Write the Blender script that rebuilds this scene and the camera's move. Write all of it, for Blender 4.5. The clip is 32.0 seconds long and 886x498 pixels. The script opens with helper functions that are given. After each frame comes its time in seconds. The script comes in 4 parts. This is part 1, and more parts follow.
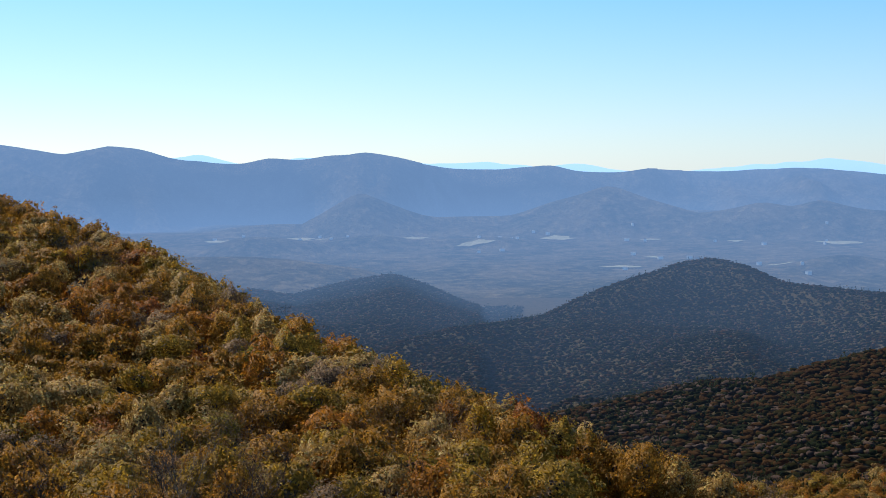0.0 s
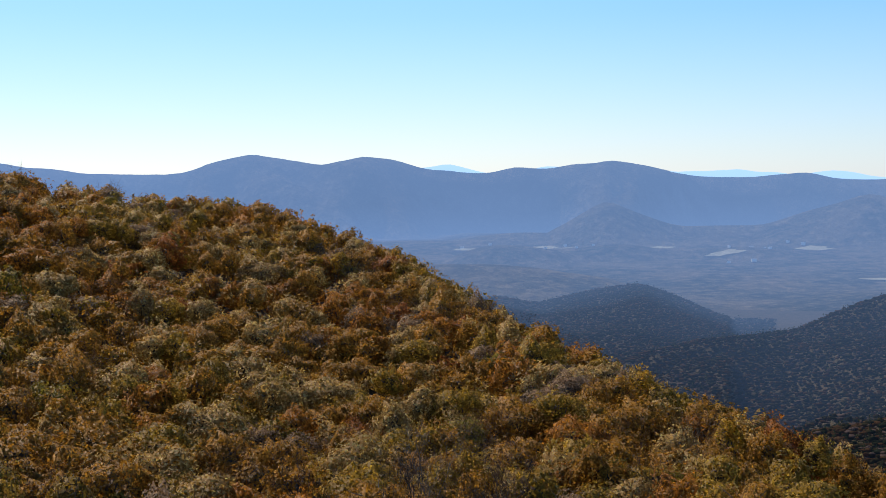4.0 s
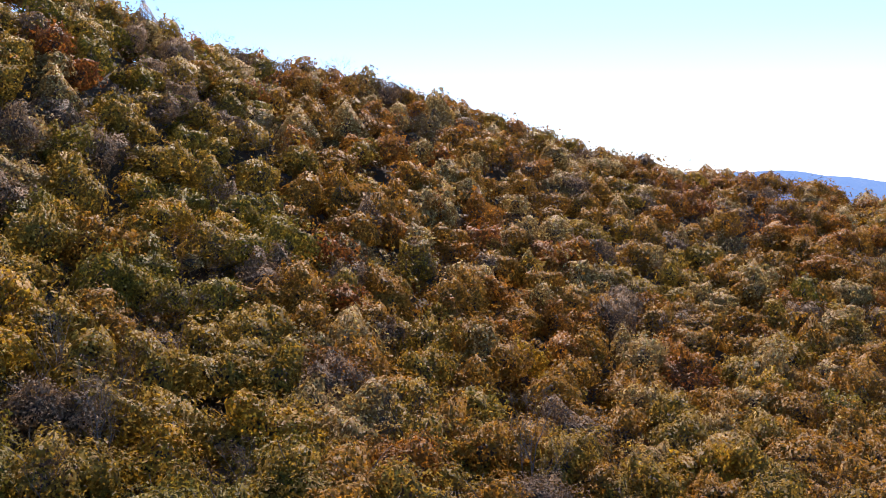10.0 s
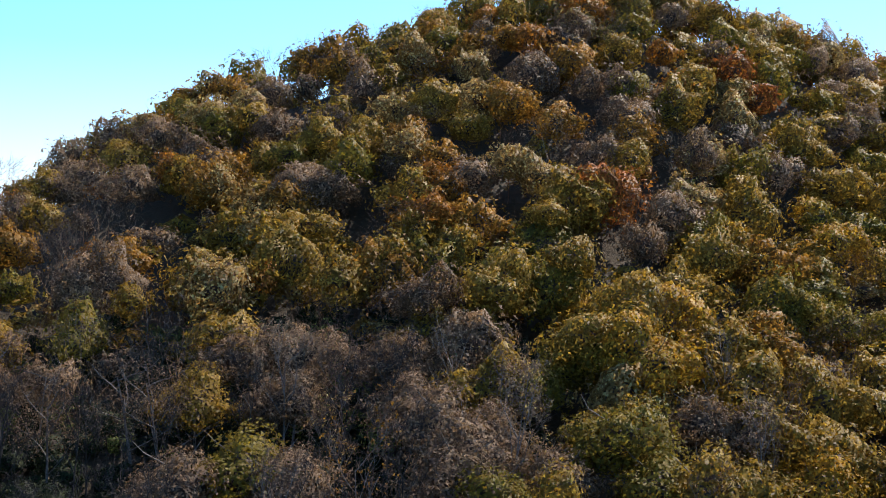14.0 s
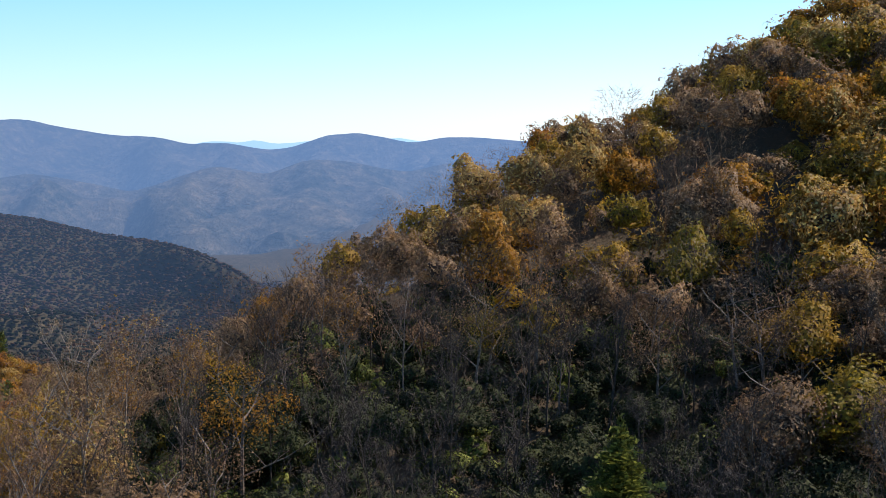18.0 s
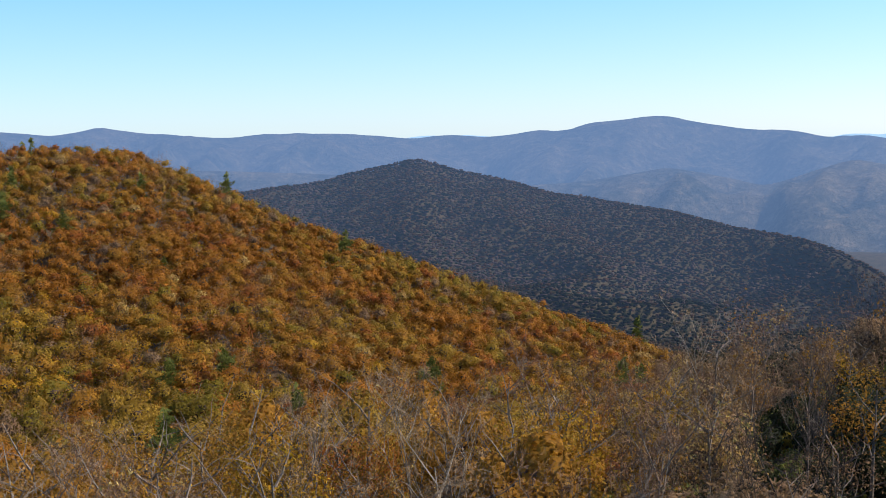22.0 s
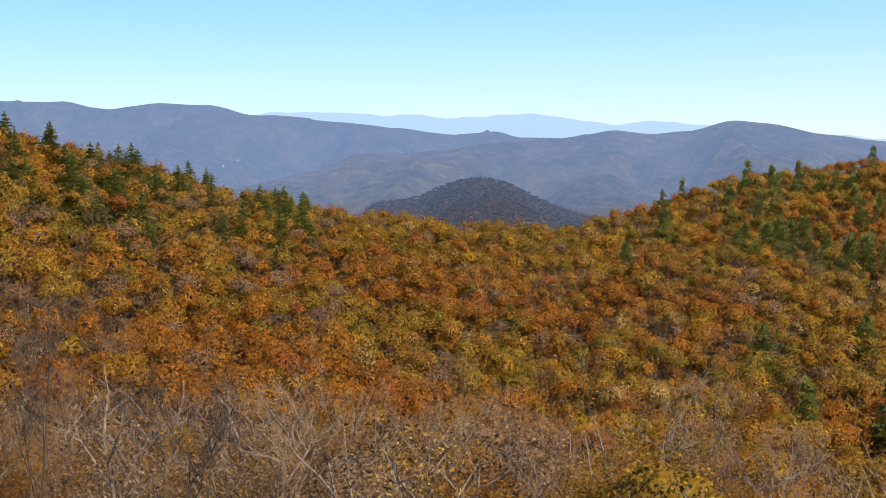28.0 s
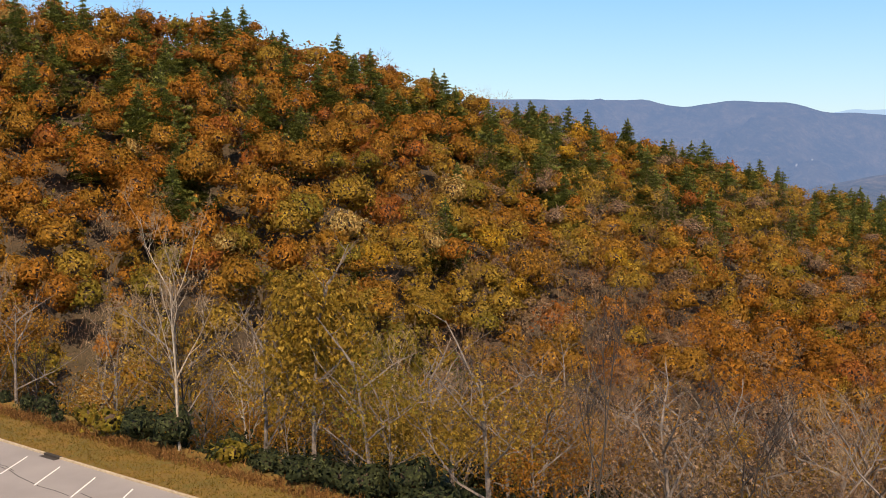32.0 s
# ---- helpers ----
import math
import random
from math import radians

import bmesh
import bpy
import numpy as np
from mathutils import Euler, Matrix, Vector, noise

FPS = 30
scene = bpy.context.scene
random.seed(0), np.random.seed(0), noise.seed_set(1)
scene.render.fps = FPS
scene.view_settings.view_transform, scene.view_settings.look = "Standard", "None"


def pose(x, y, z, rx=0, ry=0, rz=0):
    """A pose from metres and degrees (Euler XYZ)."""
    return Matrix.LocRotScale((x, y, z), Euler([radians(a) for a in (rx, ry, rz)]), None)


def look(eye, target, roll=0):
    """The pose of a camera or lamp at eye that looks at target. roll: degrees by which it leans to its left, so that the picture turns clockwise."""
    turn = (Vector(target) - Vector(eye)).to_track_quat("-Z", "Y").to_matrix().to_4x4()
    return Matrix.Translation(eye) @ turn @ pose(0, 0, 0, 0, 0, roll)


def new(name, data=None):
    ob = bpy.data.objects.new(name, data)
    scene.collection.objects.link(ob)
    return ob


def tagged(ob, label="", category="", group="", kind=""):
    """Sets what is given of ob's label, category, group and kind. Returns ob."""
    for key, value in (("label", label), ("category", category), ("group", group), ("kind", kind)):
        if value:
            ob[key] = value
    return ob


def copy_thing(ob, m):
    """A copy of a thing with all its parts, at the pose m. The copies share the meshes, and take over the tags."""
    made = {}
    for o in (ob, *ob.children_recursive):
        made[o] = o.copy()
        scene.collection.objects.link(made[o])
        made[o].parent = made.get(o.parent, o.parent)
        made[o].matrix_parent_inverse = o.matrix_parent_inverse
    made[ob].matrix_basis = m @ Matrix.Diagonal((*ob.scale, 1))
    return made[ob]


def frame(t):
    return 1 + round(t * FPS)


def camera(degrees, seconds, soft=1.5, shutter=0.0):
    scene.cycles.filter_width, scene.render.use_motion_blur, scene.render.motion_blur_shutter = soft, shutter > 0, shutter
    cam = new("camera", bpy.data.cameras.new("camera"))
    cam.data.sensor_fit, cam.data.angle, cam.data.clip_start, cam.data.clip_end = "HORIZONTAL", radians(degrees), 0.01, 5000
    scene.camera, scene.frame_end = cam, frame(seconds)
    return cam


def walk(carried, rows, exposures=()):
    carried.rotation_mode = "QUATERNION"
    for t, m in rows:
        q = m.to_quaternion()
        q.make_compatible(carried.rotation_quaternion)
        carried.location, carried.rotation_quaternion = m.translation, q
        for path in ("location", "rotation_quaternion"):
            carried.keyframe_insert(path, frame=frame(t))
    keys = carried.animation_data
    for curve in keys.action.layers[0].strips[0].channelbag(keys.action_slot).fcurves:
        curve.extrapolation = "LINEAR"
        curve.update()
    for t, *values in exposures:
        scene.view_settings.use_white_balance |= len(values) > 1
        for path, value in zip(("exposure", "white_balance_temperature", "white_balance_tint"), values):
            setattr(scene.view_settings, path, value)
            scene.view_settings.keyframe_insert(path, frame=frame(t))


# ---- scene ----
HOVER = Vector((0.0, 0.0, 22.0))   # the drone hangs here, 22 m over the car park
# seconds, heading to the left of +y, pitch, roll in degrees
TURN = (
    (0, -0.02, -3.96, -0.42), (0.5, 1.33, -3.87, -0.44), (1, 2.67, -3.81, -0.50), (1.5, 4.11, -3.75, -0.57), (2, 5.54, -3.65, -0.54),
    (2.5, 6.95, -3.59, -0.62), (4.5, 14.60, -3.33, -0.70), (5, 17.61, -3.23, -0.68), (5.5, 21.65, -3.11, -0.65), (6, 24.99, -3.02, -0.65),
    (6.5, 27.72, -2.99, -0.58), (7, 30.44, -2.92, -0.63), (7.5, 33.14, -2.87, -0.57), (8, 35.90, -2.84, -0.56), (8.5, 38.98, -2.81, -0.53),
    (9, 42.70, -2.74, -0.41), (9.5, 46.69, -2.68, -0.34), (10, 50.64, -2.66, -0.28), (10.5, 54.59, -2.56, -0.15), (11, 58.53, 1.37, -0.06),
    (11.5, 62.37, 2.80, 0.12), (12, 66.52, 2.76, 0.32), (12.5, 70.77, 2.69, 0.52), (13, 74.98, 2.57, 0.69), (13.5, 79.18, 1.33, 0.79),
    (14, 83.36, -1.66, 0.87), (14.5, 87.53, -3.83, 0.76), (16.5, 101.53, -5.00, 1.00), (17, 105.48, -5.30, 0.70), (17.5, 109.40, -5.50, 0.48),
    (18, 113.22, -5.65, 0.33), (18.5, 117.06, -5.75, 0.20), (19, 120.97, -5.82, 0.31), (19.5, 124.84, -5.92, 0.15), (20, 128.70, -5.96, -0.16),
    (20.5, 132.55, -5.96, -0.33), (21, 136.40, -5.90, -0.57), (21.5, 140.31, -5.86, -0.69), (22, 144.23, -5.81, -0.85), (22.5, 148.13, -5.75, -0.74),
    (23, 152.00, -5.71, -0.73), (23.5, 155.87, -5.63, -0.68), (24, 159.77, -5.56, -0.75), (24.5, 163.66, -5.49, -0.79), (25, 167.56, -5.41, -0.93),
    (25.5, 171.45, -5.34, -0.88), (27.5, 187.00, -5.01, -0.68), (28, 190.86, -4.93, -0.60), (28.5, 194.76, -4.91, -0.47), (29, 198.64, -4.91, -0.40),
    (29.5, 202.50, -4.89, -0.17), (30, 206.33, -4.89, -0.13), (30.5, 210.21, -4.92, 0.03), (31, 213.50, -4.93, 0.13), (31.5, 216.24, -4.93, 0.16),
    (32, 218.74, -4.96, 0.23),
)
# small drift of the drone in metres: seconds, x, y, z
DRIFT = ((0, 0.06, 0.05, 0.0), (10, 0.0, 0.09, 0.03), (21, -0.08, 0.05, 0.02), (32, -0.05, -0.06, 0.0))


def drift(t):
    ts = [d[0] for d in DRIFT]
    return Vector([float(np.interp(t, ts, [d[k] for d in DRIFT])) for k in (1, 2, 3)])


def aim(t, yaw, pitch, roll):
    a, p = radians(yaw), radians(pitch)
    eye = HOVER + drift(t)
    return look(eye, eye + Vector((-math.sin(a) * math.cos(p), math.cos(a) * math.cos(p), math.sin(p))), roll)


cam = camera(42.3, 32.0, 0.65)
# the drone's camera opens up against the sun and leans to magenta there: seconds, stops, kelvin, tint
EXPOSURES = ((0, -0.14, 6500, 10), (1, -0.36, 6500, 11), (2, -0.46, 6550, 12), (4.5, -0.14, 6550, 17), (6, 0.10, 6600, 20), (9, 0.42, 6450, 25), (11, 0.60, 6050, 26), (13, 0.54, 5850, 17), (14.5, 0.46, 6050, 14),
             (17, 0.40, 6400, 15), (20, 0.15, 6600, 14), (23, 0.30, 6750, 15), (25, 0.36, 6950, 16), (28, 0.34, 7450, 20), (30, 0.30, 7650, 22), (32, 0.20, 7750, 22))
walk(cam, [(t, aim(t, y, p, r)) for t, y, p, r in TURN], EXPOSURES)

# ---- sky and sun ----
SUN_HEADING, SUN_HEIGHT = 46.0, 45.0     # degrees left of +y, above the horizon
world = bpy.data.worlds.new("sky")
world.use_nodes = True
wn = world.node_tree.nodes
sky = wn.new("ShaderNodeTexSky")
sky.sky_type, sky.sun_disc = "NISHITA", False
sky.sun_elevation, sky.sun_rotation = radians(SUN_HEIGHT), radians(-SUN_HEADING)
sky.altitude, sky.air_density, sky.dust_density, sky.ozone_density = 1200, 1.3, 0.35, 3.5
# the clear air of the mountains: pale at the horizon, deep blue overhead, whiter round the sun
geo = wn.new("ShaderNodeTexCoord")
sep = wn.new("ShaderNodeSeparateXYZ")
blue = wn.new("ShaderNodeValToRGB")
for e, (p, col) in zip([blue.color_ramp.elements[0], blue.color_ramp.elements[1]] + [blue.color_ramp.elements.new(0.5) for _ in range(4)],
                       ((0.0, (0.26, 0.42, 0.58)), (0.055, (0.155, 0.415, 0.62)), (0.14, (0.05, 0.31, 0.62)), (0.27, (0.04, 0.32, 0.62)), (0.36, (0.02, 0.12, 0.26)), (1.0, (0.006, 0.02, 0.06)))):
    e.position, e.color = p, (*col, 1)
haze = wn.new("ShaderNodeMix")
haze.data_type, haze.blend_type = "RGBA", "ADD"
haze.inputs[0].default_value = 1.0
gain = wn.new("ShaderNodeVectorMath")
gain.operation = "MULTIPLY"
gain.inputs[1].default_value = (0.088, 0.088, 0.088)
wl = world.node_tree.links
wl.new(geo.outputs["Generated"], sep.inputs[0])
wl.new(sep.outputs[2], blue.inputs[0])
wl.new(sky.outputs[0], gain.inputs[0])
# paler on the sun's side of the sky, deeper opposite
side, fade, deep, dim = wn.new("ShaderNodeVectorMath"), wn.new("ShaderNodeMapRange"), wn.new("ShaderNodeMix"), wn.new("ShaderNodeMix")
side.operation = "DOT_PRODUCT"
deep.data_type, dim.data_type, dim.blend_type = "RGBA", "RGBA", "MULTIPLY"
deep.inputs[6].default_value, deep.inputs[7].default_value, dim.inputs[0].default_value = (0.56, 0.71, 0.80, 1), (1, 1, 1, 1), 1.0
side.inputs[1].default_value = (-math.sin(radians(SUN_HEADING)), math.cos(radians(SUN_HEADING)), 0)
fade.inputs[1].default_value, fade.inputs[2].default_value, fade.inputs[3].default_value, fade.inputs[4].default_value = -0.95, 0.8, 0.0, 1.0
wl.new(geo.outputs["Generated"], side.inputs[0])
wl.new(side.outputs["Value"], fade.inputs[0])
wl.new(fade.outputs[0], deep.inputs[0])
wl.new(deep.outputs[2], dim.inputs[7])
wl.new(haze.outputs[2], dim.inputs[6])
wl.new(blue.outputs[0], haze.inputs[6])
wl.new(gain.outputs[0], haze.inputs[7])
wl.new(dim.outputs[2], wn["Background"].inputs["Color"])
wn["Background"].inputs["Strength"].default_value = 1.0
scene.world = world
sun = new("sun", bpy.data.lights.new("sun", "SUN"))
sun.data.energy, sun.data.angle, sun.data.color = 5.6, radians(0.6), (1.0, 0.88, 0.69)
_a, _e = radians(SUN_HEADING), radians(SUN_HEIGHT)
sun.matrix_world = look((0, 0, 300), Vector((0, 0, 300)) - Vector((-math.sin(_a) * math.cos(_e), math.cos(_a) * math.cos(_e), math.sin(_e))))

# ---- materials ----
def mix(nodes, links, fac, a, b, mode="MIX"):
    m = nodes.new("ShaderNodeMix")
    m.data_type, m.blend_type = "RGBA", mode
    for sock, v in ((m.inputs[0], fac), (m.inputs[6], a), (m.inputs[7], b)):
        if hasattr(v, "is_linked"):
            links.new(v, sock)
        elif isinstance(v, (int, float)):
            sock.default_value = v
        else:
            sock.default_value = (*v, 1)
    return m.outputs[2]


def noise_at(nodes, links, scale, detail=3.0, rough=0.55, vec=None):
    n = nodes.new("ShaderNodeTexNoise")
    n.inputs["Scale"].default_value, n.inputs["Detail"].default_value, n.inputs["Roughness"].default_value = scale, detail, rough
    if vec is None:
        vec = nodes.new("ShaderNodeNewGeometry").outputs["Position"]
    links.new(vec, n.inputs["Vector"])
    return n.outputs[0]


def ramp(nodes, links, fac, stops):
    r = nodes.new("ShaderNodeValToRGB")
    while len(r.color_ramp.elements) < len(stops):
        r.color_ramp.elements.new(0.5)
    for e, (p, c) in zip(r.color_ramp.elements, stops):
        e.position, e.color = p, (*c, 1)
    links.new(fac, r.inputs[0])
    return r.outputs[0]


def material(name, rough=0.8, metal=0.0):
    m = bpy.data.materials.new(name)
    m.use_nodes = True
    b = m.node_tree.nodes["Principled BSDF"]
    b.inputs["Roughness"].default_value, b.inputs["Metallic"].default_value = rough, metal
    return m, m.node_tree.nodes, m.node_tree.links, b


def bump(nodes, links, bsdf, height, strength, distance):
    b = nodes.new("ShaderNodeBump")
    b.inputs["Strength"].default_value, b.inputs["Distance"].default_value = strength, distance
    links.new(height, b.inputs["Height"])
    links.new(b.outputs[0], bsdf.inputs["Normal"])


def foliage(name, dark, mid, light, gloss=0.55, through_light=0.46, leaf=0.235, gaps=0.33, ruffle=1.4, wither=0.45):
    """Leaves: every leaf spray and every leaf in it a tone and a tilt of its own, and the tree tops drift in hue over the slope."""
    m, n, l, b = material(name, gloss)
    geo = n.new("ShaderNodeNewGeometry")
    spray = ramp(n, l, geo.outputs["Random Per Island"], ((0.0, dark), (0.45, mid), (1.0, light)))
    cells = n.new("ShaderNodeTexVoronoi")
    cells.inputs["Scale"].default_value = 1 / leaf
    l.new(geo.outputs["Position"], cells.inputs["Vector"])
    sep = n.new("ShaderNodeSeparateColor")
    l.new(cells.outputs["Color"], sep.inputs[0])
    # tones stretched beyond leaf colour: glints and dark gaps put into the cells
    single = ramp(n, l, sep.outputs[0], ((0.0, tuple(c * 0.4 for c in dark)), (0.40, dark), (0.64, mid), (0.78, light), (1.0, tuple(min(0.9, c * 1.9) for c in light))))
    base = mix(n, l, 0.78, spray, single)
    slope = noise_at(n, l, 0.11, 2.0)
    base = mix(n, l, 0.30, base, ramp(n, l, slope, ((0.3, dark), (0.5, mid), (0.72, light))))
    if wither:
        base = mix(n, l, ramp(n, l, noise_at(n, l, 0.7, 3.0, 0.7), ((0.40, (0, 0, 0)), (0.66, (wither,) * 3))), base, (0.28, 0.156, 0.030))
    l.new(base, b.inputs["Base Color"])
    b.inputs["Specular IOR Level"].default_value = 0.13
    # each leaf leans its own way
    lean, turn, add, unit = (n.new("ShaderNodeVectorMath") for _ in range(4))
    lean.operation, turn.operation, add.operation, unit.operation = "SUBTRACT", "SCALE", "ADD", "NORMALIZE"
    lean.inputs[1].default_value, turn.inputs["Scale"].default_value = (0.5, 0.5, 0.5), ruffle
    l.new(cells.outputs["Color"], lean.inputs[0])
    l.new(lean.outputs[0], turn.inputs[0])
    l.new(turn.outputs[0], add.inputs[0])
    l.new(geo.outputs["Normal"], add.inputs[1])
    l.new(add.outputs[0], unit.inputs[0])
    l.new(unit.outputs[0], b.inputs["Normal"])
    tr = n.new("ShaderNodeBsdfTranslucent")
    warm = mix(n, l, 1.0, base, (1.08, 1.02, 0.8), "MULTIPLY")
    l.new(warm, tr.inputs["Color"])
    l.new(unit.outputs[0], tr.inputs["Normal"])
    ms = n.new("ShaderNodeMixShader")
    ms.inputs[0].default_value = through_light
    l.new(b.outputs[0], ms.inputs[1])
    l.new(tr.outputs[0], ms.inputs[2])
    # a spray has gaps between its leaves
    gap, clear, cut = n.new("ShaderNodeMath"), n.new("ShaderNodeBsdfTransparent"), n.new("ShaderNodeMixShader")
    gap.operation = "LESS_THAN"
    gap.inputs[1].default_value = gaps
    l.new(sep.outputs[2], gap.inputs[0])
    l.new(gap.outputs[0], cut.inputs[0])
    l.new(ms.outputs[0], cut.inputs[1])
    l.new(clear.outputs[0], cut.inputs[2])
    l.new(cut.outputs[0], n["Material Output"].inputs["Surface"])
    return m


def bark(name, dark, light, scale=3.0):
    m, n, l, b = material(name, 0.85)
    h = noise_at(n, l, scale, 4)
    l.new(ramp(n, l, h, ((0.3, dark), (0.7, light))), b.inputs["Base Color"])
    bump(n, l, b, h, 0.5, 0.05)
    return m


LEAF = {
    "olive": foliage("olive_leaves", (0.125, 0.077, 0.010), (0.270, 0.170, 0.019), (0.455, 0.310, 0.054)),
    "ochre": foliage("ochre_leaves", (0.150, 0.070, 0.008), (0.310, 0.147, 0.016), (0.470, 0.250, 0.042)),
    "rust": foliage("rust_leaves", (0.155, 0.056, 0.007), (0.325, 0.125, 0.013), (0.490, 0.209, 0.034)),
    "red": foliage("red_leaves", (0.140, 0.039, 0.009), (0.285, 0.086, 0.018), (0.420, 0.153, 0.038)),
    # tan lifted in tone and share to paint the sunlit cream crown tops
    "tan": foliage("tan_leaves", (0.170, 0.098, 0.026), (0.360, 0.225, 0.068), (0.660, 0.465, 0.195)),
    "green": foliage("green_leaves", (0.085, 0.073, 0.009), (0.180, 0.149, 0.017), (0.300, 0.237, 0.038)),
    "gold": foliage("gold_leaves", (0.220, 0.107, 0.006), (0.410, 0.223, 0.014), (0.600, 0.372, 0.041)),
    "needle": foliage("pine_needles", (0.048, 0.064, 0.015), (0.122, 0.146, 0.030), (0.235, 0.25, 0.064), 0.6, 0.34, 0.16, 0.30, wither=0),
    "brown": foliage("withered_leaves", (0.090, 0.056, 0.035), (0.190, 0.122, 0.078), (0.345, 0.238, 0.155), 0.6, 0.40, 0.17, 0.46, wither=0.25),
    # laurel green, lowered further to carry the slope's shade
    "laurel": foliage("shaded_laurel_leaves", (0.010, 0.015, 0.006), (0.024, 0.032, 0.011), (0.055, 0.064, 0.024), 0.7, 0.12, 0.16, 0.25, wither=0),
}
# bough colour sunk to carry the shade inside the crowns
INNER = bark("shaded_inner_boughs", (0.030, 0.018, 0.012), (0.090, 0.054, 0.034), 2.2)
TWIG = bark("grey_twigs", (0.130, 0.086, 0.050), (0.32, 0.225, 0.130), 1.5)
TWIG_WARM = bark("brown_twigs", (0.100, 0.055, 0.031), (0.235, 0.136, 0.076), 1.5)
# darkened copy of the brown twigs, standing for trees in shade
TWIG_SHADED = bark("shaded_twigs", (0.020, 0.015, 0.012), (0.060, 0.045, 0.036), 1.5)
BARK = bark("grey_bark", (0.075, 0.060, 0.050), (0.24, 0.20, 0.165), 4)
BARK_PALE = bark("pale_bark", (0.18, 0.15, 0.115), (0.42, 0.36, 0.28), 4)
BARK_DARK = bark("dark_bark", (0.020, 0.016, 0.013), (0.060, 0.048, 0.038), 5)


def forest_floor():
    m, n, l, b = material("leaf_litter", 0.95)
    a = noise_at(n, l, 0.05, 4)
    c = noise_at(n, l, 1.3, 5, 0.65)
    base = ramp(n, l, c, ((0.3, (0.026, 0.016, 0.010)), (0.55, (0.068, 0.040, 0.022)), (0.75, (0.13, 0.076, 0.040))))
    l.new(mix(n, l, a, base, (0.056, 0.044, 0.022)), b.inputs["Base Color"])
    bump(n, l, b, c, 0.8, 0.4)
    return m


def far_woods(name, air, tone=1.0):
    """Wooded country kilometres off; its haze is painted in as emission."""
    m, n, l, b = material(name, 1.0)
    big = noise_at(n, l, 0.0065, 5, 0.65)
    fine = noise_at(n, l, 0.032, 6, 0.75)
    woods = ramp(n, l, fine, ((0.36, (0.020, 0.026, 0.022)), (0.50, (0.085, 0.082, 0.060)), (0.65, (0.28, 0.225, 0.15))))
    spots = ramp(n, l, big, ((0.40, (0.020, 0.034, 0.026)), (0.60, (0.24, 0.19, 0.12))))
    l.new(mix(n, l, 0.4, woods, spots), b.inputs["Base Color"])
    b.inputs["Specular IOR Level"].default_value = 0.0
    bump(n, l, b, fine, 1.0, 26.0)
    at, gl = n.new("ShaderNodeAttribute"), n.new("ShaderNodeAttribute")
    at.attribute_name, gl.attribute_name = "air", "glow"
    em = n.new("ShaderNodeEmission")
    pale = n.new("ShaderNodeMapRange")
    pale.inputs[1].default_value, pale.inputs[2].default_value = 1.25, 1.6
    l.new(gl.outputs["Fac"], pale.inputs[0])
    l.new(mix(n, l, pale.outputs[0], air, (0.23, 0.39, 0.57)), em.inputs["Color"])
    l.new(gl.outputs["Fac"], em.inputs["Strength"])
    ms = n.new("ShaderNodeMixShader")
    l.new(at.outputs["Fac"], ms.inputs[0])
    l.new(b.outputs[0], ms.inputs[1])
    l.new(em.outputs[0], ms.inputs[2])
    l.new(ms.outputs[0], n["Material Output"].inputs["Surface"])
    return m


def far_trees(name, tones, air, glow_through=0.0):
    """Tree crowns on far hills, with the same painted haze emission."""
    m, n, l, b = material(name, 1.0)
    geo = n.new("ShaderNodeNewGeometry")
    fine = noise_at(n, l, 0.8, 2)
    base = ramp(n, l, noise_at(n, l, 0.09, 3, 0.8), tuple((0.28 + 0.44 * i / (len(tones) - 1), c) for i, c in enumerate(tones)))
    base = mix(n, l, 0.25, base, mix(n, l, fine, base, tuple(c * 0.3 for c in tones[0])))
    l.new(base, b.inputs["Base Color"])
    tr, leaves = n.new("ShaderNodeBsdfTranslucent"), n.new("ShaderNodeMixShader")
    leaves.inputs[0].default_value = glow_through
    l.new(base, tr.inputs["Color"])
    l.new(b.outputs[0], leaves.inputs[1])
    l.new(tr.outputs[0], leaves.inputs[2])
    bump(n, l, b, fine, 0.4, 0.9)
    b.inputs["Specular IOR Level"].default_value = 0.1
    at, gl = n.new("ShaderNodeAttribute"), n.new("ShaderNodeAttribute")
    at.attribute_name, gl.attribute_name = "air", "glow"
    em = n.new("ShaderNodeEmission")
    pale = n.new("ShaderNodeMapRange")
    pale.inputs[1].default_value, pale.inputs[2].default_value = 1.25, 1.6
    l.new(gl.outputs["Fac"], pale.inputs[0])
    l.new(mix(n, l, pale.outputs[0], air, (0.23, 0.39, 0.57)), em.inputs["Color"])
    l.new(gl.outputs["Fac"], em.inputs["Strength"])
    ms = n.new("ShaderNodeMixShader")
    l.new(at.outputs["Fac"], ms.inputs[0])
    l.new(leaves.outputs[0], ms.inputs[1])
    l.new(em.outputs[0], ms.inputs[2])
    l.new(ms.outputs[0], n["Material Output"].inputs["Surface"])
    return m


# blue haze colour, emitted by the far surfaces themselves
HAZE_GLOW = (0.205, 0.375, 0.70)
LITTER = forest_floor()
CANOPY = far_trees("distant_canopy", ((0.036, 0.034, 0.018), (0.062, 0.050, 0.028), (0.090, 0.068, 0.044)), HAZE_GLOW)
FAR = far_woods("hazy_far_woods", HAZE_GLOW)
FIELD = far_trees("pale_far_fields", ((0.24, 0.25, 0.17), (0.36, 0.35, 0.25), (0.52, 0.50, 0.38)), HAZE_GLOW)
FAR_WALLS = far_trees("white_far_walls", ((0.7, 0.7, 0.68), (0.8, 0.8, 0.78)), HAZE_GLOW)
FAR_ROOFS = far_trees("grey_far_roofs", ((0.25, 0.24, 0.24), (0.35, 0.33, 0.32)), HAZE_GLOW)
